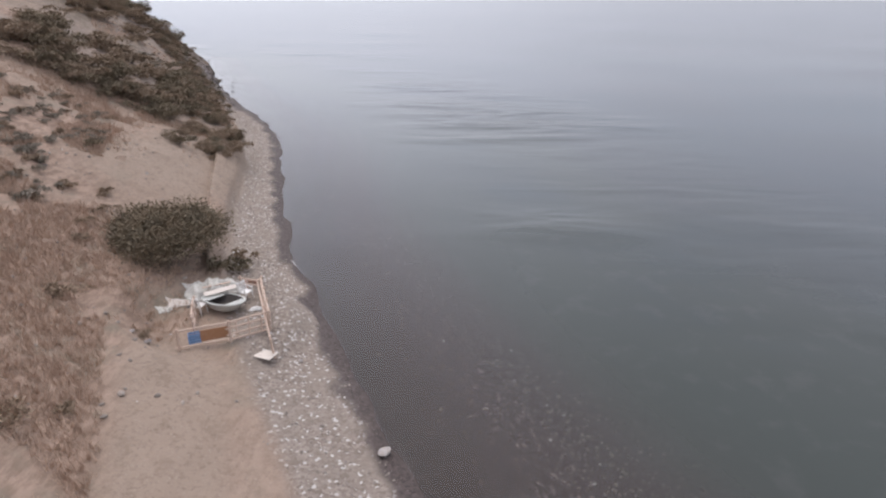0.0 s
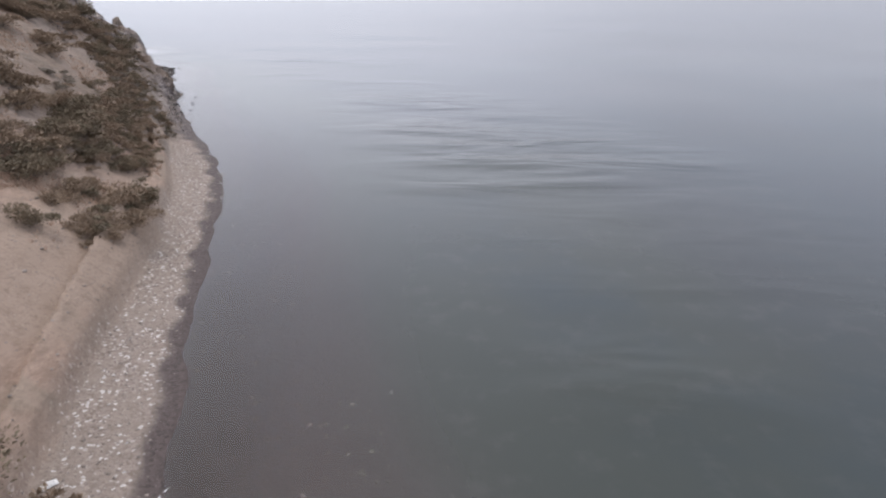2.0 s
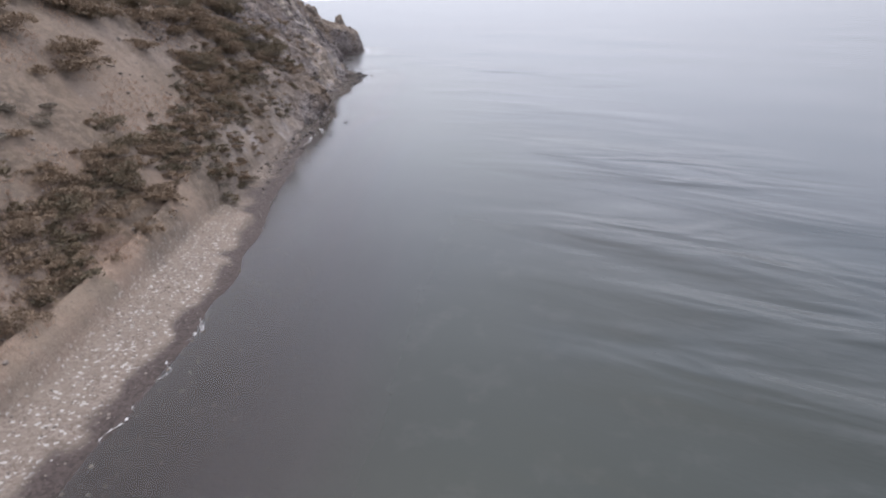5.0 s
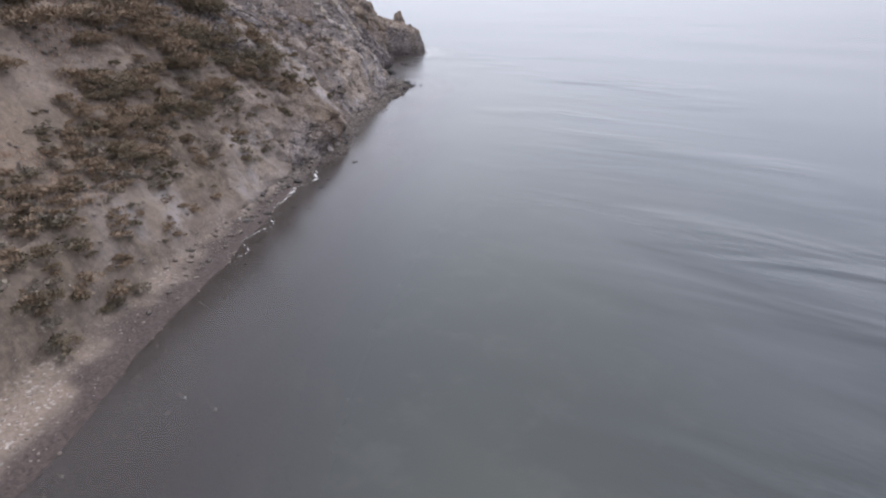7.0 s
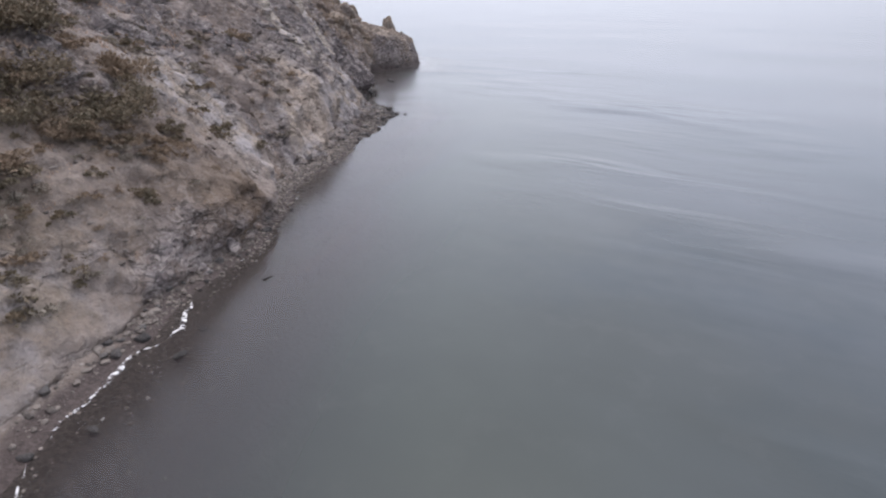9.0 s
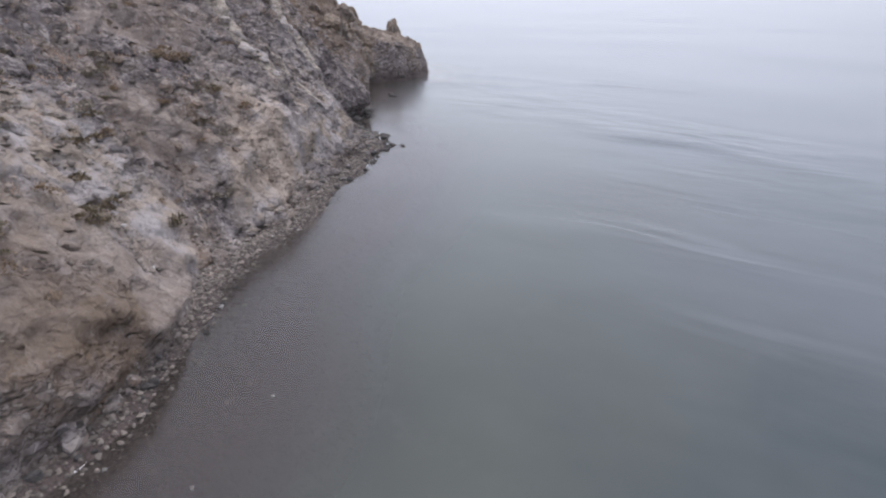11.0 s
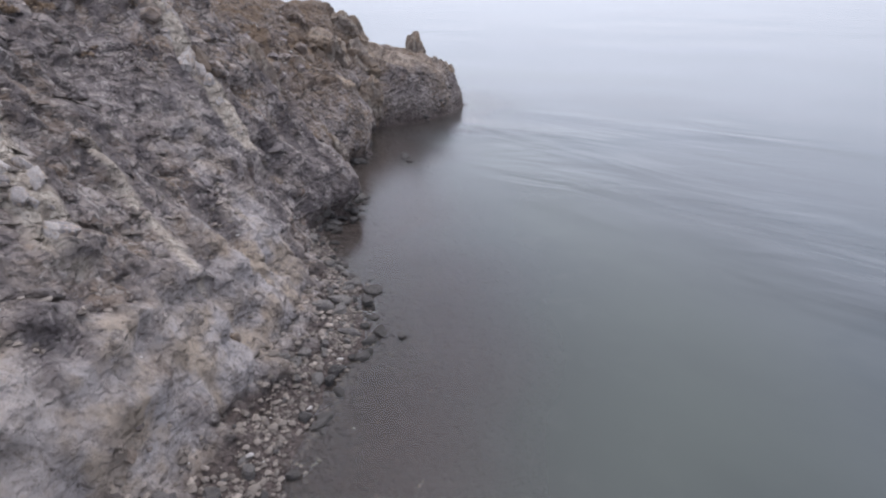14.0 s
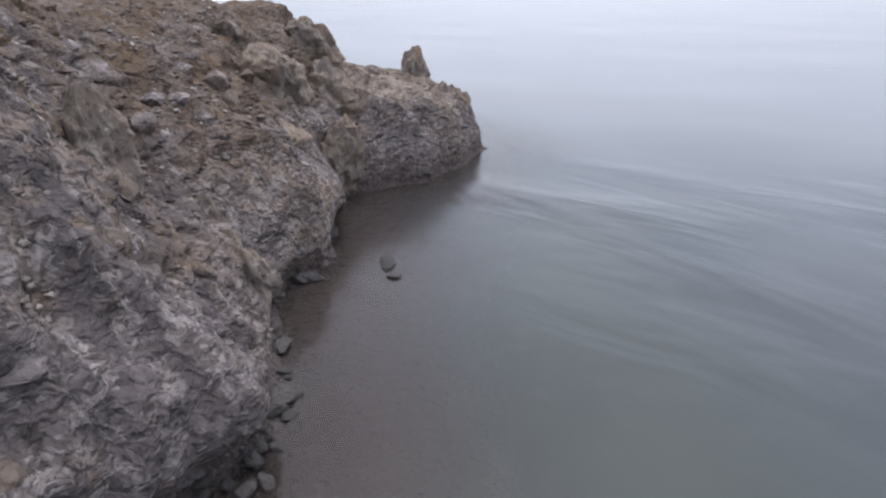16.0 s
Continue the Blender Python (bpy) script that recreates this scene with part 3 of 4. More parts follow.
scree = np.clip(smooth(U + 5 * patchy, 84, 98) + 0.75 * smooth(U, 58, 64) * smooth(D, 5, 7) * smooth(fbm(X, Y, size=9, octaves=3, seed=54), -0.2, 0.15), 0, 1)
pale = sum(np.exp(-((U - a) / ra) ** 2 - ((D - c) / rc) ** 2) for a, c, ra, rc in ((143, 3.6, 6.5, 2.4), (152, 5.2, 4.5, 2.6), (167, 5.2, 4, 2.2), (104, 3.2, 9, 1.7), (133, 8.5, 5, 2.5), (158, 3.4, 4, 1.5), (138, 3.2, 6.5, 2.6)))
ochre = np.clip(1.2 * sum(np.exp(-((U - a) / ra) ** 2 - ((D - c) / rc) ** 2) for a, c, ra, rc in ((149, 6.2, 3.4, 2.4), (147, 4.0, 2.2, 1.6), (215, 4.5, 6, 2.5))) * smooth(patchy + 0.4 * fbm(X, Y, Z, 0.9, 3, 57), -0.5, 0.2), 0, 0.9)
rib = np.zeros_like(X)
for x0, y0, x1, y1, wide, tall in RIBS:
    f = np.clip(((X - x0) * (x1 - x0) + (Y - y0) * (y1 - y0)) / ((x1 - x0) ** 2 + (y1 - y0) ** 2), 0, 1)
    rib = np.maximum(rib, 1 - smooth(np.hypot(X - x0 - f * (x1 - x0), Y - y0 - f * (y1 - y0)) + 0.3 * patchy, 0.6 * wide, 1.1 * wide))
litter = np.clip(smooth(U + 5 * patchy, 70, 82) * (1 - smooth(U, 118, 132)) * smooth(D, 1.2, 3.0) * (0.35 + 0.8 * smooth(fbm(X, Y, size=4, octaves=4, seed=58), -0.3, 0.2)), 0, 0.95)
open_sand = np.clip(0.9 * np.exp(-((U - 93) / 6.5) ** 2 - ((D - 11.0) / 4.0) ** 2), 0, 0.8)
litter = litter * (1 - open_sand)
scree = scree * (1 - 0.85 * open_sand)
rock_w = rock_w * (1 - open_sand)
strata = smooth(U, 126, 142) * smooth(D, 0.8, 2.5) * (1 - 0.65 * smooth(U, 184, 198))
pale = np.clip(1.35 * pale * smooth(patchy + 0.5 * fbm(X, Y, Z, 1.2, 3, 56), -0.45, 0.25), 0, 0.9)
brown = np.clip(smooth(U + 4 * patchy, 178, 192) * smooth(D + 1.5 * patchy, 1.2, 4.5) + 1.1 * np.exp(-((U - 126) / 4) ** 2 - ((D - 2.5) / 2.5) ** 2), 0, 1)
beach = beach * (1 - 0.6 * smooth(U, 78, 92)) * (1 - 0.65 * smooth(U, 110, 128))
rock_w = np.maximum(rock_w, smooth(U, 118, 130) * (1 - smooth(D, beach_b, beach_b + 1)))
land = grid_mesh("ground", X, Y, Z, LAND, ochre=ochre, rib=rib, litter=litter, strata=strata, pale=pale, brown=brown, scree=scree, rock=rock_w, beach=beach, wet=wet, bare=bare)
tagged(land, "dry coastal hillside with shingle beach and rocky cliff", "ground", kind="structure")

# ---- sea ----
su = spread((-4500, 500), (-500, 50), (-50, 3), (-5, 1.0), (235, 3), (300, 50), (600, 500), (4600, 0))
sv = spread((-4500, 500), (-500, 50), (-100, 4), (-30, 0.8), (26, 20), (100, 100), (600, 500), (4600, 0))
SU_, SV_ = np.meshgrid(su, sv, indexing="ij")
SX = BASE[0] + SU_ * ALONG[0] + SV_ * INLAND[0]
SY = BASE[1] + SU_ * ALONG[1] + SV_ * INLAND[1]
bed_z, _, _, off = height(SX, SY)
# the painted haze grows along the coast and away from the shore
sea = grid_mesh("water", SX, SY, 0 * SX, WATER, depth=-np.minimum(bed_z, 0.5), offshore=np.maximum(-off, 1.6 * (SU_ - 195)), sea_haze=smooth(SU_, 45, 110) * smooth(-off, 4, 14))
tagged(sea, "calm grey sea with faint ripples under haze", "sea", kind="structure")


# ---- rocks ----
def tri_mesh(name, verts, faces, mat, smooth_faces=False):
    me = bpy.data.meshes.new(name)
    me.vertices.add(len(verts))
    me.vertices.foreach_set("co", np.asarray(verts, np.float32).ravel())
    sides = faces.shape[1]
    me.loops.add(faces.size)
    me.loops.foreach_set("vertex_index", faces.astype(np.int32).ravel())
    me.polygons.add(len(faces))
    me.polygons.foreach_set("loop_start", np.arange(0, faces.size, sides, dtype=np.int32))
    me.polygons.foreach_set("use_smooth", np.full(len(faces), smooth_faces))
    me.update(calc_edges=True)
    me.materials.append(mat)
    return me


def ball(levels):
    bm = bmesh.new()
    bmesh.ops.create_icosphere(bm, subdivisions=levels, radius=1.0)
    bm.verts.ensure_lookup_table()
    v = np.array([tuple(p.co) for p in bm.verts])
    f = np.array([[p.index for p in q.verts] for q in bm.faces])
    bm.free()
    return v, f


def rock_shape(seed, levels=3, cuts=9, rough=0.22, scale=(1, 1, 1), taper=0.0):
    """A weathered block: a ball cut by planes, then broken up by noise."""
    rng = np.random.default_rng(seed)
    v, f = ball(levels)
    for _ in range(cuts):
        n = rng.normal(size=3)
        n /= np.linalg.norm(n)
        over = np.maximum(v @ n - rng.uniform(0.42, 0.78), 0)
        v = v - over[:, None] * n * 0.9
    n = v / np.maximum(np.linalg.norm(v, axis=1, keepdims=True), 1e-6)
    s = seed * 7.7
    lift = rough * fbm(v[:, 0] + s, v[:, 1], v[:, 2], 0.55, 4, seed, True) + 0.5 * rough * fbm(v[:, 0], v[:, 1] + s, v[:, 2], 0.2, 2, seed + 3)
    v = (v + n * lift[:, None]) * np.array(scale)
    if taper:
        k = 1 - taper * np.clip(v[:, 2] / scale[2], -0.2, 1)
        v[:, 0] *= k
        v[:, 1] *= k
    return v, f


def rock(name, mesh, x, y, z, size, turn, label, category="rock", group=""):
    ob = new(name, mesh)
    ob.matrix_world = Matrix.Translation((x, y, z)) @ pose(0, 0, 0, 0, 0, turn) @ Matrix.Diagonal((*size, 1))
    return tagged(ob, label, category, group)


rng = np.random.default_rng(4)
BLOCKS = [tri_mesh("boulder", *rock_shape(s, 3, 16, 0.16, (1, 0.8 + 0.05 * (s % 5), 0.68 + 0.06 * (s % 3))), STONE) for s in range(8)]
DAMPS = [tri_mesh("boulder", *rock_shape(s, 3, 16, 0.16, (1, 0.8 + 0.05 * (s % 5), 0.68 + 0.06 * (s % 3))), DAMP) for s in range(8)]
PALES = [tri_mesh("pale_block", *rock_shape(s + 40, 3, 20, 0.13, (1, 0.85, 0.8)), PALE) for s in range(6)]
FACES = [tri_mesh("cliff_block", *rock_shape(s + 80, 3, 22, 0.15, (1, 0.9, 0.8)), FACE) for s in range(8)]
CRAGS = [tri_mesh("crag", *rock_shape(s + 60, 5, 14, 0.26), HEAD) for s in range(5)]

# boulders at the foot of the cliff: along from, along to, inland from, inland to, how many, smallest, largest
for u0, u1, d0, d1, many, small, large in (
        (150, 173, -0.8, 2.4, 105, 0.12, 0.42), (164, 172, -0.8, 2.0, 40, 0.2, 0.6), (176, 200, -0.5, 0.9, 55, 0.2, 0.7), (174, 184, -1.2, 1.2, 60, 0.15, 0.5),
        (128, 150, -0.5, 1.6, 22, 0.1, 0.24), (104, 128, -0.4, 1.4, 38, 0.12, 0.35), (211, 219, 0.2, 0.7, 10, 0.2, 0.5)):
    for _ in range(many):
        inland = rng.uniform(d0, d1)
        x, y = at_coast(rng.uniform(u0, u1), inland)
        r = small + (large - small) * rng.random() ** 2.2
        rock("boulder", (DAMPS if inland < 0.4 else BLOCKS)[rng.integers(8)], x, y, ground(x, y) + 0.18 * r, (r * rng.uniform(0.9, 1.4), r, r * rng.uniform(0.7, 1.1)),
             rng.uniform(0, 360), "grey broken boulder at the foot of the cliff", "boulder", "boulders along the waterline")

for x, y, r in ((-60.5, 151.7, 0.34), (-37.7, 103.7, 0.32), (-38.6, 105.5, 0.2), (-80.6, 175.6, 0.75), (-79.3, 174.6, 0.45), (-64.6, 154.3, 0.6), (-40.2, 110.6, 0.3),
                (-36.3, 99.2, 0.22)):
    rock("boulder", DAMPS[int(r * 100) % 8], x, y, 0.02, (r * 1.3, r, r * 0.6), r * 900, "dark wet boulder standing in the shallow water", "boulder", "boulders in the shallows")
rock("white_stone", PALES[1], -1.9, 14.8, ground(-1.9, 14.8) + 0.12, (0.34, 0.27, 0.22), 30, "large white stone lying on the shingle beach", "stone")

# pale rib of rock that runs down the slope, and the blocks on the shoulder above the cove
for k in range(34):
    f = k / 33
    x, y = -65.2 - 9.8 * f + 0.3 * math.sin(k * 2.1), 140.65 + 0.35 * f + 0.45 * math.sin(k * 2.9)
    r = 0.46 + 0.2 * math.sin(k * 1.7)
    rock("outcrop_block", PALES[k % 6], x, y, ground(x, y) + 0.1 * r, (r * 1.5, r * 0.8, r), 175 + 22 * math.sin(k), "pale buff rock block of a rib on the slope", "rock", "pale rib on the slope")
for k in range(26):
    f = k / 25
    x, y = -75.4 - 4.6 * f + 0.4 * math.sin(k * 2.3), 154.2 - 1.0 * f + 0.55 * math.sin(k * 3.1)
    r = 0.42 + 0.22 * math.sin(k * 1.9) + 0.2 * (k % 7 == 0)
    rock("outcrop_block", PALES[(k + 1) % 6], x, y, ground(x, y) + 0.2 * r, (r, r * 0.8, r * 1.5), 47 * k, "white weathered rock block on the cliff's shoulder", "rock", "white blocks on the shoulder")

# blocks that stand out of the cliff face: along from, to, inland from, to, how many, smallest, largest
g = np.random.default_rng(77)
for u0, u1, d0, d1, many, small, large in ((172, 206, 1.2, 4.0, 60, 0.35, 1.0), (174, 208, 4.0, 11.0, 70, 0.4, 1.25), (138, 172, 2.8, 12.0, 90, 0.2, 0.6), (118, 128, 0.6, 3.0, 22, 0.3, 0.9)):
    for _ in range(many):
        x, y = at_coast(g.uniform(u0, u1), g.uniform(d0, d1))
        r = small + (large - small) * g.random() ** 2
        rock("cliff_block", FACES[g.integers(8)], x, y, ground(x, y) + 0.05 * r, (r * g.uniform(0.9, 1.5), r * g.uniform(0.7, 1.0), r * g.uniform(0.7, 1.2)),
             g.uniform(0, 360), "weathered grey-brown block standing out of the cliff", "rock", "blocks of the cliff face")

# upright rocks that stand clear of the face above the landing of rubble
for k, (x, y, wide, tall) in enumerate(((-71.9, 152.0, 0.34, 1.5), (-71.3, 152.5, 0.30, 1.3), (-72.6, 152.3, 0.42, 1.7), (-70.9, 151.6, 0.28, 1.0), (-72.9, 153.2, 0.45, 1.6), (-72.2, 153.9, 0.36, 1.2))):
    rock("upright_rock", FACES[k % 8], x, y, ground(x, y) + 0.35 * tall, (wide, wide * 1.6, tall), 35 + 14 * k, "upright grey rock standing against the cliff", "rock", "upright rocks against the cliff")

# crags of the headland
for k, (x, y, top, rx, ry) in enumerate((
        (-94.0, 199.5, 5.9, 2.2, 2.5), (-92.6, 196.4, 5.9, 2.0, 2.4), (-93.0, 193.2, 5.3, 2.0, 2.3), (-92.2, 189.6, 5.6, 2.2, 2.6), (-95.2, 190.6, 6.9, 1.7, 1.6),
        (-98.0, 186.2, 12.2, 2.0, 2.4), (-94.8, 184.4, 9.0, 2.4, 2.6), (-94.6, 179.4, 11.3, 2.6, 2.4), (-91.9, 182.6, 5.2, 1.9, 2.2), (-85.3, 172.6, 5.2, 2.0, 2.2),
        (-82.0, 167.5, 4.2, 1.8, 1.8), (-85.8, 163.6, 10.3, 1.9, 1.7), (-89.6, 175.6, 7.0, 2.0, 2.2))):
    base = min(ground(x, y), 0.4) - 0.8 if k < 5 or k in (8, 9, 10) else ground(x, y) - 2.6
    half = (top - base) / 2
    rock("crag", CRAGS[k % 5], x, y, base + half, (rx, ry, half * 1.12), 65 * k, "brown craggy rock buttress of the headland", "crag", "crags of the headland")
pin = tri_mesh("rock_pinnacle", *rock_shape(91, 5, 12, 0.2, (1.3, 1.25, 2.75), 0.2), HEAD)
rock("rock_pinnacle", pin, -95.6, 195.6, 7.35, (1, 1, 1), 20, "tall upright rock pinnacle standing on the headland", "rock pinnacle")


# ---- loose stones ----
def scatter_stones(name, us_, ds_, sizes, mat, sink, label, seed):
    """Many small stones as one object."""
    r = np.random.default_rng(seed)
    n = len(us_)
    v0 = np.interp(us_, SHORE[:, 0], SHORE[:, 1]) + ds_
    x = BASE[0] + us_ * ALONG[0] + v0 * INLAND[0]
    y = BASE[1] + us_ * ALONG[1] + v0 * INLAND[1]
    z = height(x, y)[0]
    v, f = ball(1)
    turn = r.uniform(0, 6.28, n)
    sc = sizes[:, None] * np.stack([r.uniform(0.8, 1.4, n), r.uniform(0.7, 1.1, n), r.uniform(0.4, 0.8, n)], -1)
    p = v[None] * sc[:, None] * (1 + 0.25 * r.normal(size=(n, len(v), 1)).clip(-1.2, 1.2))
    c, s = np.cos(turn)[:, None], np.sin(turn)[:, None]
    q = np.stack([p[..., 0] * c - p[..., 1] * s + x[:, None], p[..., 0] * s + p[..., 1] * c + y[:, None], p[..., 2] + (z + sink * sizes)[:, None]], -1)
    faces = (f[None] + (np.arange(n) * len(v))[:, None, None]).reshape(-1, 3)
    ob = new(name, tri_mesh(name, q.reshape(-1, 3), faces, mat))
    return tagged(ob, label, "stones", kind="stuff")


r = np.random.default_rng(8)
n = 7500
scatter_stones("beach_pebbles", r.uniform(9, 108, n), r.triangular(0.3, 2.4, 4.6, n), 0.016 + 0.048 * r.random(n) ** 3, PEBBLE, 0.2, "grey and white pebbles scattered over the beach", 1)
n = 4200
us_ = np.where(r.random(n) < 0.45, r.normal(16, 5, n).clip(6, 40), r.uniform(6, 175, n))
ds_ = np.where(us_ < 40, r.normal(-5.5, 1.6, n), -np.abs(r.normal(0, 2.6, n)))
scatter_stones("seabed_stones", us_, ds_, 0.02 + 0.07 * r.random(n) ** 2.5, PEBBLE, 0.3, "pale stones lying on the shallow sea bed", 2)
n = 17000
us_ = 92 + 116 * r.random(n) ** 0.7
scatter_stones("cliff_rubble", us_, 0.4 + 12 * r.random(n) ** 1.4, 0.03 + 0.17 * r.random(n) ** 4, SHARD, 0.25, "loose rubble and scree on the rocky slope", 3)
n = 4200
scatter_stones("shore_gravel", r.uniform(126, 152, 3000), r.normal(1.6, 0.9, 3000).clip(0.1, 3.6), 0.015 + 0.05 * r.random(3000) ** 3, PEBBLE, 0.2, "pale grey gravel at the foot of the slope", 6)
scatter_stones("shore_rubble", r.uniform(112, 176, n), r.normal(0.9, 0.9, n).clip(-1, 3.4), 0.03 + 0.11 * r.random(n) ** 2.5, SHARD, 0.25, "broken grey stones along the rocky shore", 4)
n = 8000
scatter_stones("pale_chips", r.uniform(128, 208, n), 1.0 + 11 * r.random(n) ** 1.2, 0.03 + 0.15 * r.random(n) ** 4, PEBBLE, 0.25, "pale angular chips of stone on the cliff", 7)
n = 1400
scatter_stones("hill_stones", r.uniform(20, 104, n), r.uniform(4.2, 15, n), 0.03 + 0.1 * r.random(n) ** 3, PEBBLE, 0.2, "small pale stones on the bare slope", 5)


# ---- plants ----
def tube(bm, a, b, r0, r1, sides=6):
    """A tapered round bar from a to b."""
    a, b = Vector(a), Vector(b)
    turn = (b - a).to_track_quat("Z", "Y").to_matrix()
    rings = []
    for p, rad in ((a, r0), (b, r1)):
        rings.append([bm.verts.new(p + turn @ Vector((rad * math.cos(t), rad * math.sin(t), 0))) for t in (2 * math.pi * k / sides for k in range(sides))])
    for k in range(sides):
        bm.faces.new((rings[0][k], rings[0][(k + 1) % sides], rings[1][(k + 1) % sides], rings[1][k]))
    bm.faces.new(rings[0][::-1])
    bm.faces.new(rings[1])


def leaf_crown(seed, leaves, lobes, flat, size, within=9.0):
    """Small leaf clusters on many lobes, with gaps, in a crown one unit wide each way."""
    g = np.random.default_rng(seed)
    centre = g.normal(size=(lobes, 3)) * (0.42, 0.42, 0.28)
    reach = np.linalg.norm(centre[:, :2], axis=1, keepdims=True)
    centre[:, :2] *= np.minimum(1, within / reach)
    centre[:, 2] = np.abs(centre[:, 2]) * 1.3 + 0.18
    if within < 9:
        centre[:, 2] = 0.12 + 0.55 * np.sqrt(np.clip(1 - (np.linalg.norm(centre[:, :2], axis=1) / 1.05) ** 2, 0, 1)) * g.uniform(0.55, 1.0, lobes)
    rad = g.uniform(0.22, 0.46, lobes)
    which = g.integers(lobes, size=leaves)
    way = g.normal(size=(leaves, 3))
    way /= np.linalg.norm(way, axis=1, keepdims=True)
    way[:, 2] = np.where(way[:, 2] < -0.4, -way[:, 2], way[:, 2])
    at = centre[which] + way * rad[which, None] * g.uniform(0.55, 1.12, (leaves, 1))
    at *= (1, 1, flat)
    at[:, 2] = np.maximum(at[:, 2], 0.02)
    across = np.cross(way, g.normal(size=(leaves, 3)))
    across /= np.linalg.norm(across, axis=1, keepdims=True)
    along = way * 0.7 + np.cross(across, way) * g.uniform(-0.9, 0.9, (leaves, 1)) + (0, 0, 0.35)
    along /= np.linalg.norm(along, axis=1, keepdims=True)
    s = size * g.uniform(0.5, 1.25, (leaves, 1))
    v = np.stack([at - across * s * 0.45, at + across * s * 0.45, at + along * s + across * s * 0.25, at + along * s * 1.15 - across * s * 0.25], 1)
    return v.reshape(-1, 3), np.arange(leaves * 4).reshape(-1, 4)


def shrub(seed, leaves, lobes, flat, size, mat, label):
    """A low bush: stems at the base and a crown."""
    thing = new("shrub")
    tagged(thing, label, "shrub", "hillside scrub")
    bm = bmesh.new()
    g = random.Random(seed)
    for _ in range(7):
        t, reach = g.uniform(0, 6.28), g.uniform(0.25, 0.6)
        tube(bm, (0.05 * math.cos(t), 0.05 * math.sin(t), -0.06), (reach * math.cos(t), reach * math.sin(t), 0.45 * flat), 0.03, 0.01, 5)
    part("stems", bm, BARK, thing)
    crown = new("crown", tri_mesh("crown", *leaf_crown(seed, leaves, lobes, flat, size), mat))
    crown.parent = thing
    return thing


KINDS = {
    "olive": [shrub(100 + k, 2500, 14 + k, 0.85, 0.066, OLIVE, "dense dark olive bush on the dry slope") for k in range(3)],
    "dry": [shrub(110 + k, 2100, 12 + k, 0.65, 0.068, DRY, "dry brown scrub bush on the hillside") for k in range(3)],
    "sage": [shrub(120 + k, 700, 6 + k, 0.6, 0.13, SAGE, "pale grey-green sage tuft on the slope") for k in range(2)],
}
for things in KINDS.values():
    for k, thing in enumerate(things):
        x, y = at_coast(118 + 5 * k, 17 + 2 * k)
        thing.matrix_world = pose(x, y, ground(x, y) - 0.1, 0, 0, 40 * k)

g = np.random.default_rng(17)
LOW = {"olive": [], "dry": [], "sage": []}


def plant(kind, x, y, r, tall=1.0):
    if r < 1.02:
        # too small to tell apart: it joins the low scrub
        v, f = leaf_crown(int(g.integers(1 << 30)), 420, 6, 0.7, 0.14)
        t = g.uniform(0, 6.28)
        turned = np.stack([v[:, 0] * math.cos(t) - v[:, 1] * math.sin(t), v[:, 0] * math.sin(t) + v[:, 1] * math.cos(t), v[:, 2] * tall], -1)
        LOW[kind].append(turned * r + (x, y, ground(x, y) - 0.04 * r))
        return
    turn = pose(x, y, ground(x, y) - 0.06 * r, g.uniform(-8, 8), g.uniform(-8, 8), g.uniform(0, 360))
    thing = copy_thing(KINDS[kind][g.integers(len(KINDS[kind]))], turn)
    thing.scale = (r * g.uniform(0.9, 1.3), r, r * tall * g.uniform(0.8, 1.1))


# along from and to, inland from and to, how many, smallest and largest radius, kinds
ZONES = (
    (52, 60, 3.9, 8, 22, 0.8, 1.5, "dry olive dry"), (58, 74, 9, 21, 50, 1.3, 2.4, "dry olive dry"), (62, 92, 5.4, 9.5, 90, 0.45, 1.3, "dry dry olive"),
    (76, 100, 9.5, 13, 12, 0.5, 1.0, "dry sage"), (88, 126, 8.8, 19, 85, 1.2, 2.3, "olive dry dry"), (88, 126, 2.6, 9.5, 380, 0.35, 0.95, "dry olive dry sage"), (72, 100, 4.6, 8.5, 90, 0.4, 0.95, "dry dry olive"), (100, 122, 5.5, 10, 60, 0.8, 1.4, "olive dry dry"),
    (124, 150, 4.0, 15, 90, 0.3, 1.0, "dry olive sage"), (34, 54, 11.5, 21, 120, 0.3, 0.7, "sage sage dry"), (18, 40, 9.5, 15, 10, 0.4, 0.9, "dry"),
    (150, 200, 8, 17, 12, 0.4, 0.9, "dry"))
for u0, u1, d0, d1, many, small, large, kinds in ZONES:
    for _ in range(many):
        u, d = g.uniform(u0, u1), g.uniform(d0, d1)
        if ((u - 93) / 6.5) ** 2 + ((d - 11.0) / 3.6) ** 2 < 1 and g.random() < 0.9:
            continue
        x, y = at_coast(u, d)
        plant(g.choice(kinds.split()), x, y, g.uniform(small, large), 0.8)
for kind, x, y, rad in (("olive", -52.5, 117.8, 1.0), ("olive", -65.0, 132.2, 0.8), ("dry", -57.7, 121.5, 0.8), ("olive", -49.2, 108.6, 1.7), ("olive", -51.7, 117.4, 0.7),
                        ("dry", -64.6, 131.0, 1.5), ("olive", -53.5, 121.9, 0.9), ("olive", -11.6, 28.2, 0.9), ("olive", -11.9, 27.0, 0.85), ("dry", -11.7, 29.6, 0.8), ("olive", -22.5, 35.5, 0.8), ("dry", -48.4, 111.8, 1.3), ("olive", -51.4, 106.6, 1.8), ("olive", -50.2, 110.4, 1.8), ("dry", -52.9, 112.4, 1.9), ("olive", -49.0, 104.6, 1.6), ("dry", -47.4, 100.2, 1.6), ("olive", -54.6, 108.8, 2.0)):
    plant(kind, x, y, rad)

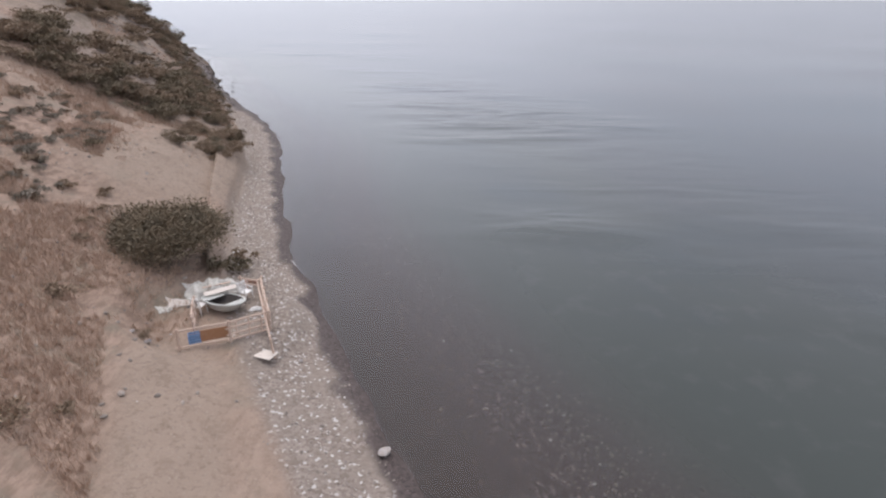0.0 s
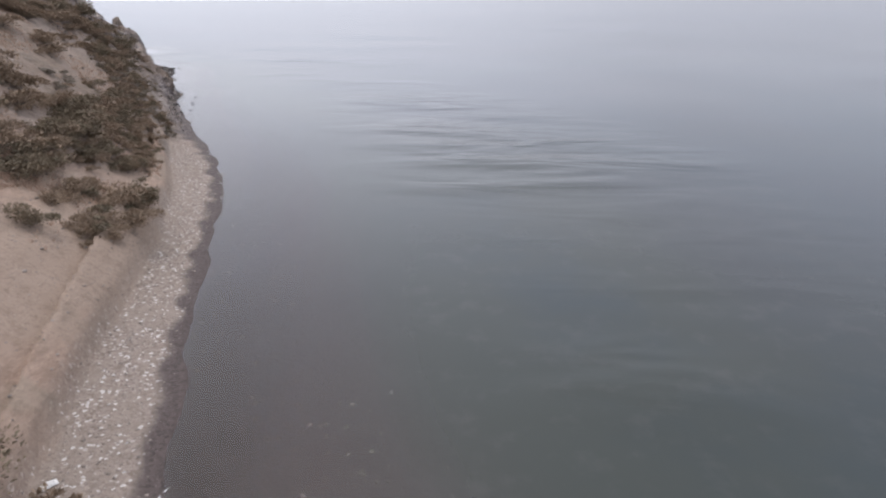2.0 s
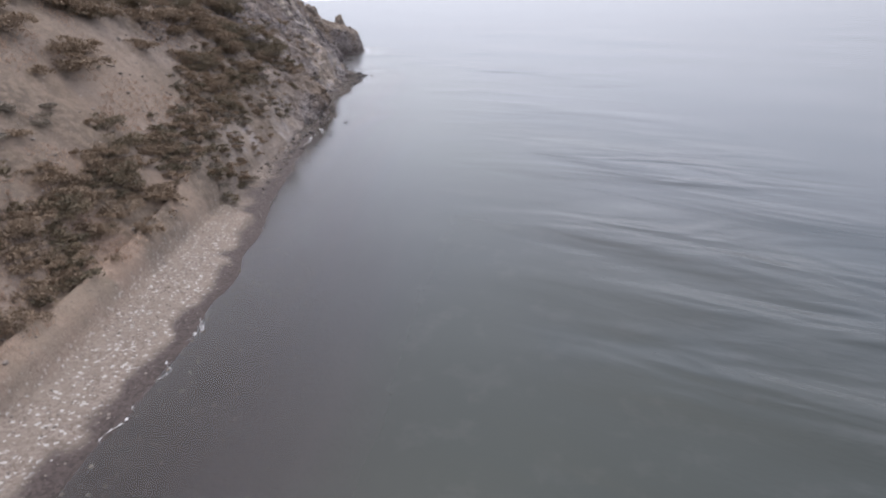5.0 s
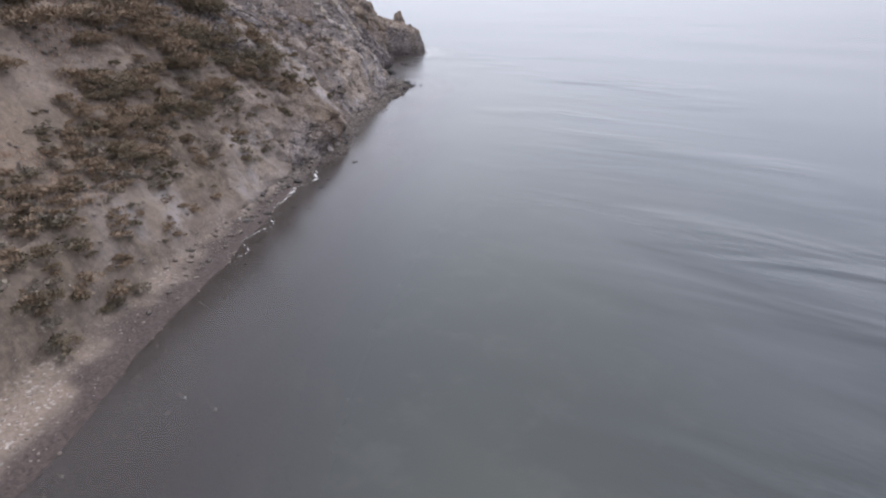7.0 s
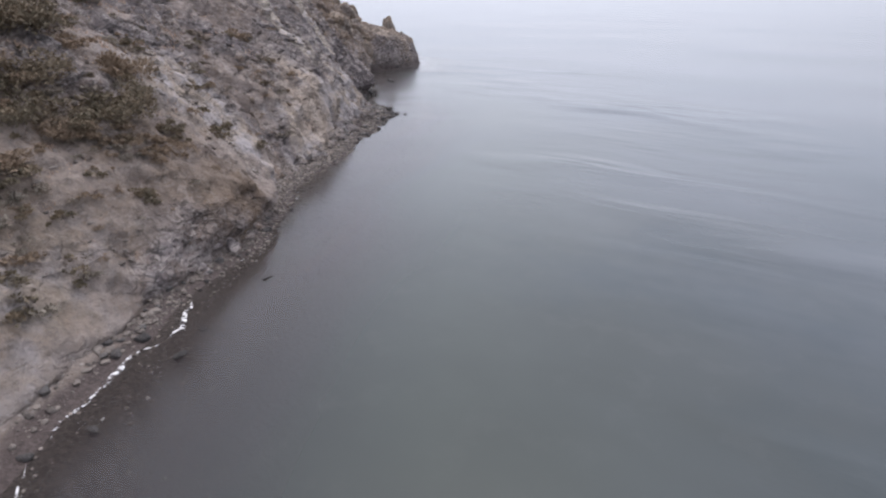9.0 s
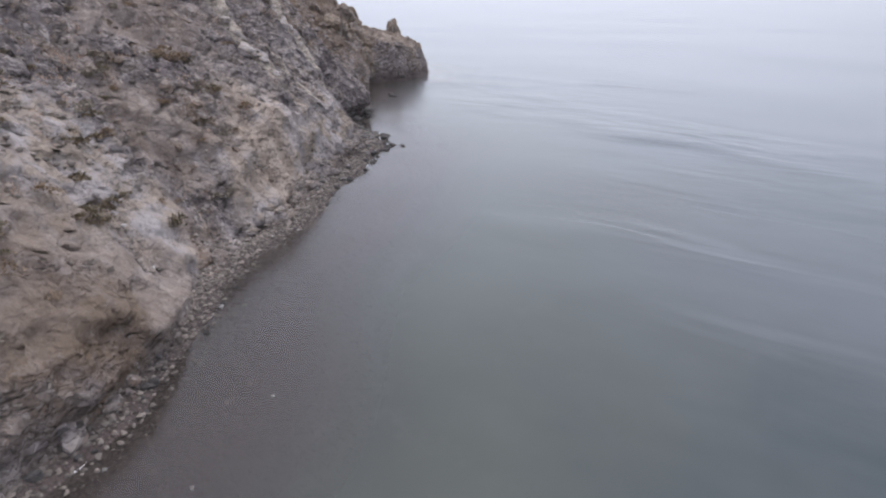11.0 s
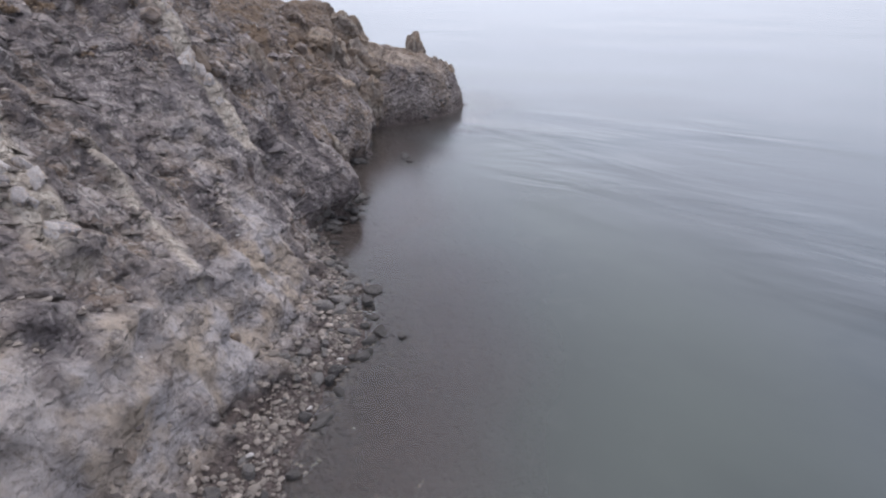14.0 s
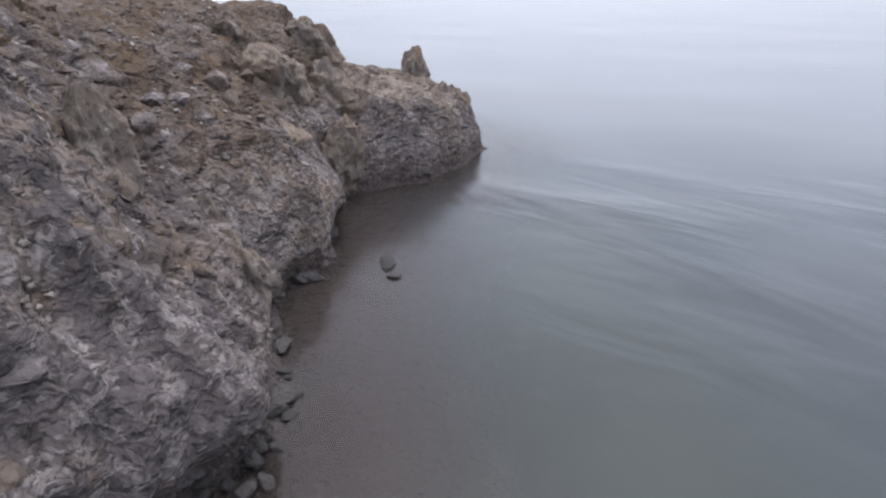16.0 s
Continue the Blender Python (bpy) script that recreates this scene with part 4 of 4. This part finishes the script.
for kind, mat, label in (("olive", OLIVE, "low olive scrub scattered over the slope"), ("dry", DRY, "low brown dry scrub scattered over the slope"), ("sage", SAGE, "pale sage tufts scattered over the slope")):
    verts = np.concatenate(LOW[kind])
    tagged(new("low_scrub", tri_mesh("low_scrub", verts, np.arange(len(verts)).reshape(-1, 4), mat)), label, "scrub", kind="stuff")

# the large bush behind the pen
big = new("large_bush")
tagged(big, "large dense dark bush behind the fenced pen", "bush")
bm = bmesh.new()
for k in range(14):
    t = 2.4 * k
    tube(bm, (0.4 * math.cos(t), 0.4 * math.sin(t), -0.2), (1.9 * math.cos(t), 1.5 * math.sin(t), 1.3), 0.06, 0.02)
part("stems", bm, BARK, big)
v, f = leaf_crown(7, 46000, 110, 0.9, 0.03, 0.72)
crown = new("crown", tri_mesh("crown", v * (3.5, 3.3, 2.75), f, OLIVE))
crown.parent = big
big.matrix_world = pose(-14.9, 27.6, ground(-14.9, 27.6) - 0.35, 0, 0, 115)


# dry grass
def grass_blades(name, us_, ds_, tall, label, seed):
    q = np.random.default_rng(seed)
    v0 = np.interp(us_, SHORE[:, 0], SHORE[:, 1]) + ds_
    x = BASE[0] + us_ * ALONG[0] + v0 * INLAND[0]
    y = BASE[1] + us_ * ALONG[1] + v0 * INLAND[1]
    z = height(x, y)[0]
    blades = 5
    n = len(us_) * blades
    at = np.repeat(np.stack([x, y, z - 0.03], -1), blades, 0) + q.normal(size=(n, 3)) * (0.07, 0.07, 0)
    t = q.uniform(0, 6.28, n)
    side = np.stack([np.cos(t), np.sin(t), 0 * t], -1) * (0.016 + 0.014 * q.random((n, 1)))
    h = np.repeat(tall, blades)[:, None] * q.uniform(0.5, 1.2, (n, 1))
    lean = q.normal(size=(n, 3)) * (0.35, 0.35, 0) * h + (0, 0, 1) * h
    v = np.stack([at - side, at + side, at + lean], 1).reshape(-1, 3)
    ob = new(name, tri_mesh(name, v, np.arange(n * 3).reshape(-1, 3), STRAW))
    return tagged(ob, label, "grass", kind="stuff")


q = np.random.default_rng(31)
n = 26000
us_, ds_ = q.uniform(8, 62, n), q.triangular(5.5, 12, 21, n)
keep = (fbm(us_, ds_, size=3.0, octaves=3, seed=71) > -0.12) & ~((us_ > 36) & (us_ < 56) & (ds_ < 11) & (q.random(n) < 0.85)) & ((ds_ > 9) | (us_ > 26))
grass_blades("dry_grass", us_[keep], ds_[keep], 0.14 + 0.3 * q.random(int(keep.sum())), "dry pinkish straw grass covering the lower slope", 32)
n = 16000
us_, ds_ = q.uniform(56, 150, n), q.uniform(4.5, 17, n)
keep = fbm(us_, ds_, size=4.0, octaves=3, seed=72) > 0.0
grass_blades("slope_grass", us_[keep], ds_[keep], 0.1 + 0.25 * q.random(int(keep.sum())), "sparse dry grass between the scrub", 33)


# ---- foam along the waterline ----
def foam(u0, u1, off, wide, seed):
    us_ = np.arange(u0, u1, 0.15)
    v0 = np.interp(us_, SHORE[:, 0], SHORE[:, 1]) - off
    wob = 1.2 * fbm(us_, 0 * us_, size=2.0, octaves=4, seed=seed)
    half = wide * np.clip(0.35 + 1.5 * fbm(us_, 0 * us_ + 5, size=1.3, octaves=4, seed=seed + 1), 0.04, 1.3)
    ends = smooth(us_, u0, u0 + 1) * (1 - smooth(us_, u1 - 1, u1))
    vv = np.stack([v0 + wob - half * ends, v0 + wob + half * ends], 1)
    uu = np.repeat(us_[:, None], 2, 1)
    ob = grid_mesh("foam", BASE[0] + uu * ALONG[0] + vv * INLAND[0], BASE[1] + uu * ALONG[1] + vv * INLAND[1], 0 * uu + 0.02, FOAM)
    tagged(ob, "thin white line of foam along the waterline", "foam", kind="stuff")


for u0, u1, off, wide, seed in ((107, 117.5, 0.35, 0.13, 81), (118, 120, 0.1, 0.12, 86), (92, 97, 0.3, 0.1, 87), (99, 106, 0.6, 0.1, 88), (77, 79, -0.5, 0.14, 89), (83, 90, -0.5, 0.09, 90), (128, 133, -0.1, 0.16, 91), (120, 122.5, 0.4, 0.14, 82), (64, 73, 0.15, 0.08, 85), (33, 35.5, 0.15, 0.1, 84)):
    foam(u0, u1, off, wide, seed)


# ---- the fenced pen by the beach ----
WOOD = plain("weathered_pole_wood", (0.52, 0.39, 0.31), 0.85, (0.62, 0.53, 0.46), 0.5)
RUST = plain("rusty_orange_sheet", (0.33, 0.165, 0.085), 0.85, (0.42, 0.27, 0.18), 0.6)
BLUE = plain("faded_blue_plastic", (0.13, 0.24, 0.42), 0.55, (0.3, 0.36, 0.45), 0.5)
WHITE = plain("dirty_white_plastic", (0.74, 0.73, 0.70), 0.5, (0.45, 0.42, 0.38), 0.35)
HULL = plain("chalky_hull_paint", (0.47, 0.48, 0.45), 0.65, (0.30, 0.29, 0.26), 0.6, scale=3)
DARK = plain("dark_hull_inside", (0.055, 0.047, 0.042), 0.9, (0.12, 0.1, 0.085), 0.6)
SHEET = plain("grimy_canvas", (0.56, 0.54, 0.49), 0.9, (0.24, 0.215, 0.18), 0.85, scale=2.4)
BOARD = plain("bleached_board", (0.60, 0.54, 0.48), 0.85, (0.42, 0.36, 0.31), 0.5)
BRICK = plain("fired_clay_brick", (0.30, 0.15, 0.105), 0.9, (0.38, 0.3, 0.25), 0.5)


def empty(name, x, y, turn, label, category, group="", z=None):
    ob = new(name)
    ob.matrix_world = pose(x, y, ground(x, y) if z is None else z, 0, 0, turn)
    return tagged(ob, label, category, group)


def box(bm, x, y, z, sx, sy, sz, m=None):
    """A box with slightly rounded edges."""
    made = bmesh.ops.create_cube(bm, size=1.0)["verts"]
    bmesh.ops.transform(bm, matrix=Matrix.Translation((x, y, z)) @ Matrix.Diagonal((sx, sy, sz, 1)), verts=made)
    if m:
        bmesh.ops.transform(bm, matrix=m, verts=made)
    edges = list({e for v in made for e in v.link_edges})
    bmesh.ops.bevel(bm, geom=edges, offset=min(sx, sy, sz) * 0.18, segments=1, affect="EDGES")


def pole(name, a, b, rad, mat, parent, label=""):
    bm = bmesh.new()
    a, b = Vector(a), Vector(b)
    mid = (a + b) / 2 + Vector((0.01, 0.012, 0.008))
    tube(bm, a, mid, rad, rad * 0.95, 8)
    tube(bm, mid, b, rad * 0.95, rad * 0.88, 8)
    return part(name, bm, mat, parent, label)


def fence(name, a, b, heights, posts, label, lean=0.0, rad=0.042, slats=0):
    """Rails between posts along a straight run."""
    length = math.dist(a, b)
    thing = empty(name, a[0], a[1], math.degrees(math.atan2(b[1] - a[1], b[0] - a[0])), label, "fence", "fences of the pen")
    drop = ground(*b) - ground(*a)
    for k in range(posts):
        f = k / (posts - 1)
        pole("post", (f * length, 0, f * drop - 0.25), (f * length + 0.03, lean, f * drop + max(heights) + 0.1), rad * 1.35, WOOD, thing)
    for h in heights:
        pole("rail", (-0.12, lean * h, h), (length + 0.12, lean * h + 0.04, h + drop), rad, WOOD, thing)
    for k in range(slats):
        f = (k + 0.6) / (slats + 0.2)
        pole("slat", (f * length, 0.03, min(heights) + f * drop), (f * length + 0.02, 0.03, max(heights) + f * drop), rad * 0.7, WOOD, thing)
    return thing


GATE_L, GATE_M, GATE_R, BACK_R = (-10.85, 19.55), (-9.0, 20.3), (-7.6, 21.2), (-9.0, 24.7)
gate = fence("gate", GATE_L, GATE_M, (0.14, 0.92), 2, "pole gate with a rusty sheet panel at the pen's front")
bm = bmesh.new()
box(bm, 1.45, 0.02, 0.5, 1.15, 0.02, 0.5)
part("panel", bm, RUST, gate, "rusty orange sheet panel")
fence("front_fence", GATE_M, GATE_R, (0.1, 0.36, 0.66, 0.94), 2, "bleached wooden rail fence across the pen's front", slats=3)
fence("side_fence", GATE_R, BACK_R, (0.25, 0.55, 0.85), 4, "bleached wooden rail fence along the beach", -0.1)
fence("side_fence", (-6.98, 19.75), (-8.75, 24.1), (0.45, 0.98), 3, "loose wooden poles leaning on the side fence", 0.12, 0.036)
fence("inner_fence", (-10.75, 20.95), (-11.3, 22.6), (0.3, 0.6, 0.86), 3, "short pole fence beside the boat", 0.06)
fence("back_fence", (-9.1, 24.9), (-10.2, 25.4), (0.35, 0.62), 2, "broken pole fence at the back of the pen")


def dinghy(x, y, turn):
    """A small open boat: a rounded hull with thickness, a rim and thwarts."""
    thing = empty("dinghy", x, y, turn, "small chalky white fibreglass dinghy resting on the ground", "boat")
    rings, sides = 7, 28

    def ring(bm, grow, z, bow):
        out = []
        for k in range(sides):
            t = 2 * math.pi * k / sides
            cx, sy_ = math.cos(t), math.sin(t)
            px = 1.12 * grow * (cx if cx < 0 else cx * bow)
            py = 0.72 * grow * math.copysign(abs(sy_) ** 0.8, sy_) * (1 - 0.35 * max(cx, 0) ** 2)
            out.append(bm.verts.new((px, py, z)))
        return out

    def shell(bm, scale, low, high):
        loops = []
        for k in range(rings):
            f = k / (rings - 1)
            loops.append(ring(bm, scale * (0.55 + 0.45 * f ** 0.6), low + (high - low) * f, 1.0 + 0.12 * f))
        for p, q_ in zip(loops[:-1], loops[1:]):
            for k in range(sides):
                bm.faces.new((p[k], p[(k + 1) % sides], q_[(k + 1) % sides], q_[k]))
        bm.faces.new(loops[0][::-1])
        return loops[-1]

    bm = bmesh.new()
    shell(bm, 1.0, 0.0, 0.46)
    part("hull", bm, HULL, thing)
    bm = bmesh.new()
    shell(bm, 0.9, 0.05, 0.455)
    part("inside", bm, DARK, thing, "dark mottled inside of the hull")
    bm = bmesh.new()
    outer, inner = ring(bm, 1.04, 0.47, 1.12), ring(bm, 0.93, 0.47, 1.1)
    low, lowin = ring(bm, 1.04, 0.42, 1.12), ring(bm, 0.93, 0.42, 1.1)
    for k in range(sides):
        j = (k + 1) % sides
        bm.faces.new((outer[k], outer[j], inner[j], inner[k]))
        bm.faces.new((low[j], low[k], lowin[k], lowin[j]))
        bm.faces.new((low[k], low[j], outer[j], outer[k]))
        bm.faces.new((inner[k], inner[j], lowin[j], lowin[k]))
    part("rim", bm, HULL, thing)
    bm = bmesh.new()
    box(bm, 0.78, 0, 0.45, 0.62, 0.95, 0.04)
    part("foredeck", bm, HULL, thing)
    bm = bmesh.new()
    box(bm, -0.78, 0, 0.42, 0.28, 1.0, 0.04)
    part("thwart", bm, HULL, thing)
    return thing


boat = dinghy(-10.25, 23.1, 150)
boat.matrix_world = boat.matrix_world @ pose(0, 0, 0.06, 7, 5, 0)


def plastic_chair(x, y, turn):
    """A moulded garden chair."""
    thing = empty("plastic_chair", x, y, turn, "white moulded plastic garden chair beside the boat", "chair", "chairs in the pen")
    bm = bmesh.new()
    box(bm, 0, 0, 0.42, 0.46, 0.44, 0.035)
    part("seat", bm, WHITE, thing)
    bm = bmesh.new()
    lean = pose(0, 0.2, 0.44, -14)
    for dx in (-0.21, 0.21):
        box(bm, dx, 0, 0.2, 0.05, 0.03, 0.42, lean)
    box(bm, 0, 0, 0.40, 0.46, 0.03, 0.07, lean)
    for dx in (-0.1, 0, 0.1):
        box(bm, dx, 0, 0.19, 0.05, 0.022, 0.38, lean)
    part("backrest", bm, WHITE, thing)
    for dx in (-0.2, 0.2):
        for dy in (-0.18, 0.2):
            bm = bmesh.new()
            tube(bm, (dx * 1.2, dy * 1.25, 0), (dx, dy, 0.42), 0.02, 0.028, 6)
            part("leg", bm, WHITE, thing)
        bm = bmesh.new()
        box(bm, dx * 1.15, 0.0, 0.63, 0.045, 0.42, 0.03)
        box(bm, dx * 1.15, -0.19, 0.52, 0.04, 0.035, 0.22)
        part("armrest", bm, WHITE, thing)
    return thing


plastic_chair(-11.25, 22.75, 165)
plastic_chair(-9.55, 24.15, 60)


def crumpled(name, x, y, turn, sx, sy, lift, mat, label, category, seed, high=0.3):
    """A thick crumpled sheet that lies over what is under it."""
    a, b = np.meshgrid(np.linspace(-1, 1, 34), np.linspace(-1, 1, 30), indexing="ij")
    edge = 1 + 0.22 * fbm(a, b, size=0.6, octaves=3, seed=seed)
    c, s = math.cos(radians(turn)), math.sin(radians(turn))
    lx, ly = a * sx * edge, b * sy * edge
    px, py = x + lx * c - ly * s, y + lx * s + ly * c
    hump = np.clip(1 - a ** 2, 0, 1) * np.clip(1 - b ** 2, 0, 1)
    pz = height(px, py)[0] + 0.03 + lift * hump + high * hump ** 0.5 * np.abs(fbm(a * 1.3, b, size=0.42, octaves=4, seed=seed + 1, ridged=True))
    ob = grid_mesh(name, px, py, pz, mat)
    solid = ob.modifiers.new("thickness", "SOLIDIFY")
    solid.thickness, solid.offset = 0.03, -1
    return tagged(ob, label, category)


crumpled("tarpaulin", -11.35, 24.75, 32, 1.25, 0.72, 0.4, SHEET, "crumpled pale mottled tarpaulin heaped behind the boat", "tarpaulin", 3, 0.55)
crumpled("canvas_sheet", -12.55, 23.5, 30, 0.5, 0.28, 0.1, BOARD, "torn pale canvas sheet lying on the ground", "sheet", 8, 0.14)
crumpled("canvas_scrap", -12.9, 22.8, 50, 0.34, 0.17, 0.05, SHEET, "small scrap of pale canvas on the ground", "sheet", 12, 0.1)
crumpled("white_bag", -8.8, 23.1, 10, 0.26, 0.14, 0.12, WHITE, "small white plastic bag on the ground", "bag", 21, 0.06)

crumpled("white_bag", -12.36, 30.70, 60, 0.24, 0.13, 0.1, WHITE, "small white plastic bag beside the dark bush", "bag", 27, 0.07)


def board(name, x, y, turn, sx, sy, mat, label, category, tilt=0.0, lift=0.02):
    thing = empty(name, x, y, turn, label, category)
    bm = bmesh.new()
    box(bm, 0, 0, lift, sx, sy, 0.035, pose(0, 0, 0, tilt, 0, 0))
    ob = part("sheet", bm, mat, thing)
    return ob


board("flat_board", -7.5, 19.7, 160, 1.15, 0.62, BOARD, "bleached board lying flat before the fence", "board", 2, 0.05)
board("leaning_board", -10.75, 24.0, 38, 1.5, 0.32, BOARD, "long bleached plank lying over the boat's bow", "plank", 12, 0.6)
board("leaning_board", -11.0, 24.35, 30, 1.3, 0.14, WOOD, "narrow wooden plank lying on the tarpaulin", "plank", -8, 0.62)


def crate(x, y, turn):
    thing = empty("plastic_crate", x, y, turn, "faded blue plastic crate behind the gate", "crate")
    bm = bmesh.new()
    box(bm, 0, 0, 0.02, 0.5, 0.36, 0.03)
    part("base", bm, BLUE, thing)
    for dx, dy, sx, sy in ((0, 0.17, 0.5, 0.025), (0, -0.17, 0.5, 0.025), (0.24, 0, 0.025, 0.33), (-0.24, 0, 0.025, 0.33)):
        for h in (0.1, 0.22, 0.34):
            bm = bmesh.new()
            box(bm, dx, dy, h, sx, sy, 0.085)
            part("side_slat", bm, BLUE, thing)


crate(-10.5, 20.3, 25)


def hearth(x, y, turn):
    """A low open fireplace laid of bricks."""
    thing = empty("brick_hearth", x, y, turn, "low open hearth laid of red bricks", "hearth")
    bm = bmesh.new()
    box(bm, 0, 0, 0, 0.11, 0.23, 0.065)
    proto = part("brick", bm, BRICK, thing)
    first = True
    for course in range(4):
        for k in range(10):
            side, f = divmod(k, 4) if k < 8 else (2, k - 8)
            if side < 2:
                m = pose(-0.36 + 0.72 * side, -0.36 + 0.24 * f + 0.03 * (course % 2), 0.04 + 0.07 * course)
            else:
                m = pose(-0.13 + 0.25 * f, 0.48, 0.04 + 0.07 * course, 0, 0, 90)
            if first:
                ob, first = proto, False
            else:
                ob = new("brick", proto.data)
                ob.parent = thing
            ob.matrix_local = m


hearth(-9.95, 26.3, 20)

for k, (x, y, rad) in enumerate(((-11.9, 19.2, 0.28), (-12.6, 19.5, 0.2), (-6.0, 19.9, 0.16), (-13.0, 21.3, 0.12))):
    rock("stone", PALES[k % 4], x, y, ground(x, y) + 0.3 * rad, (rad, rad * 0.8, rad * 0.6), 50 * k, "pale stone on the bare ground before the pen", "stone", "stones before the pen")
tuft = copy_thing(KINDS["dry"][0], pose(-12.3, 19.6, ground(-12.3, 19.6)))
tuft.scale = (0.5, 0.45, 0.4)
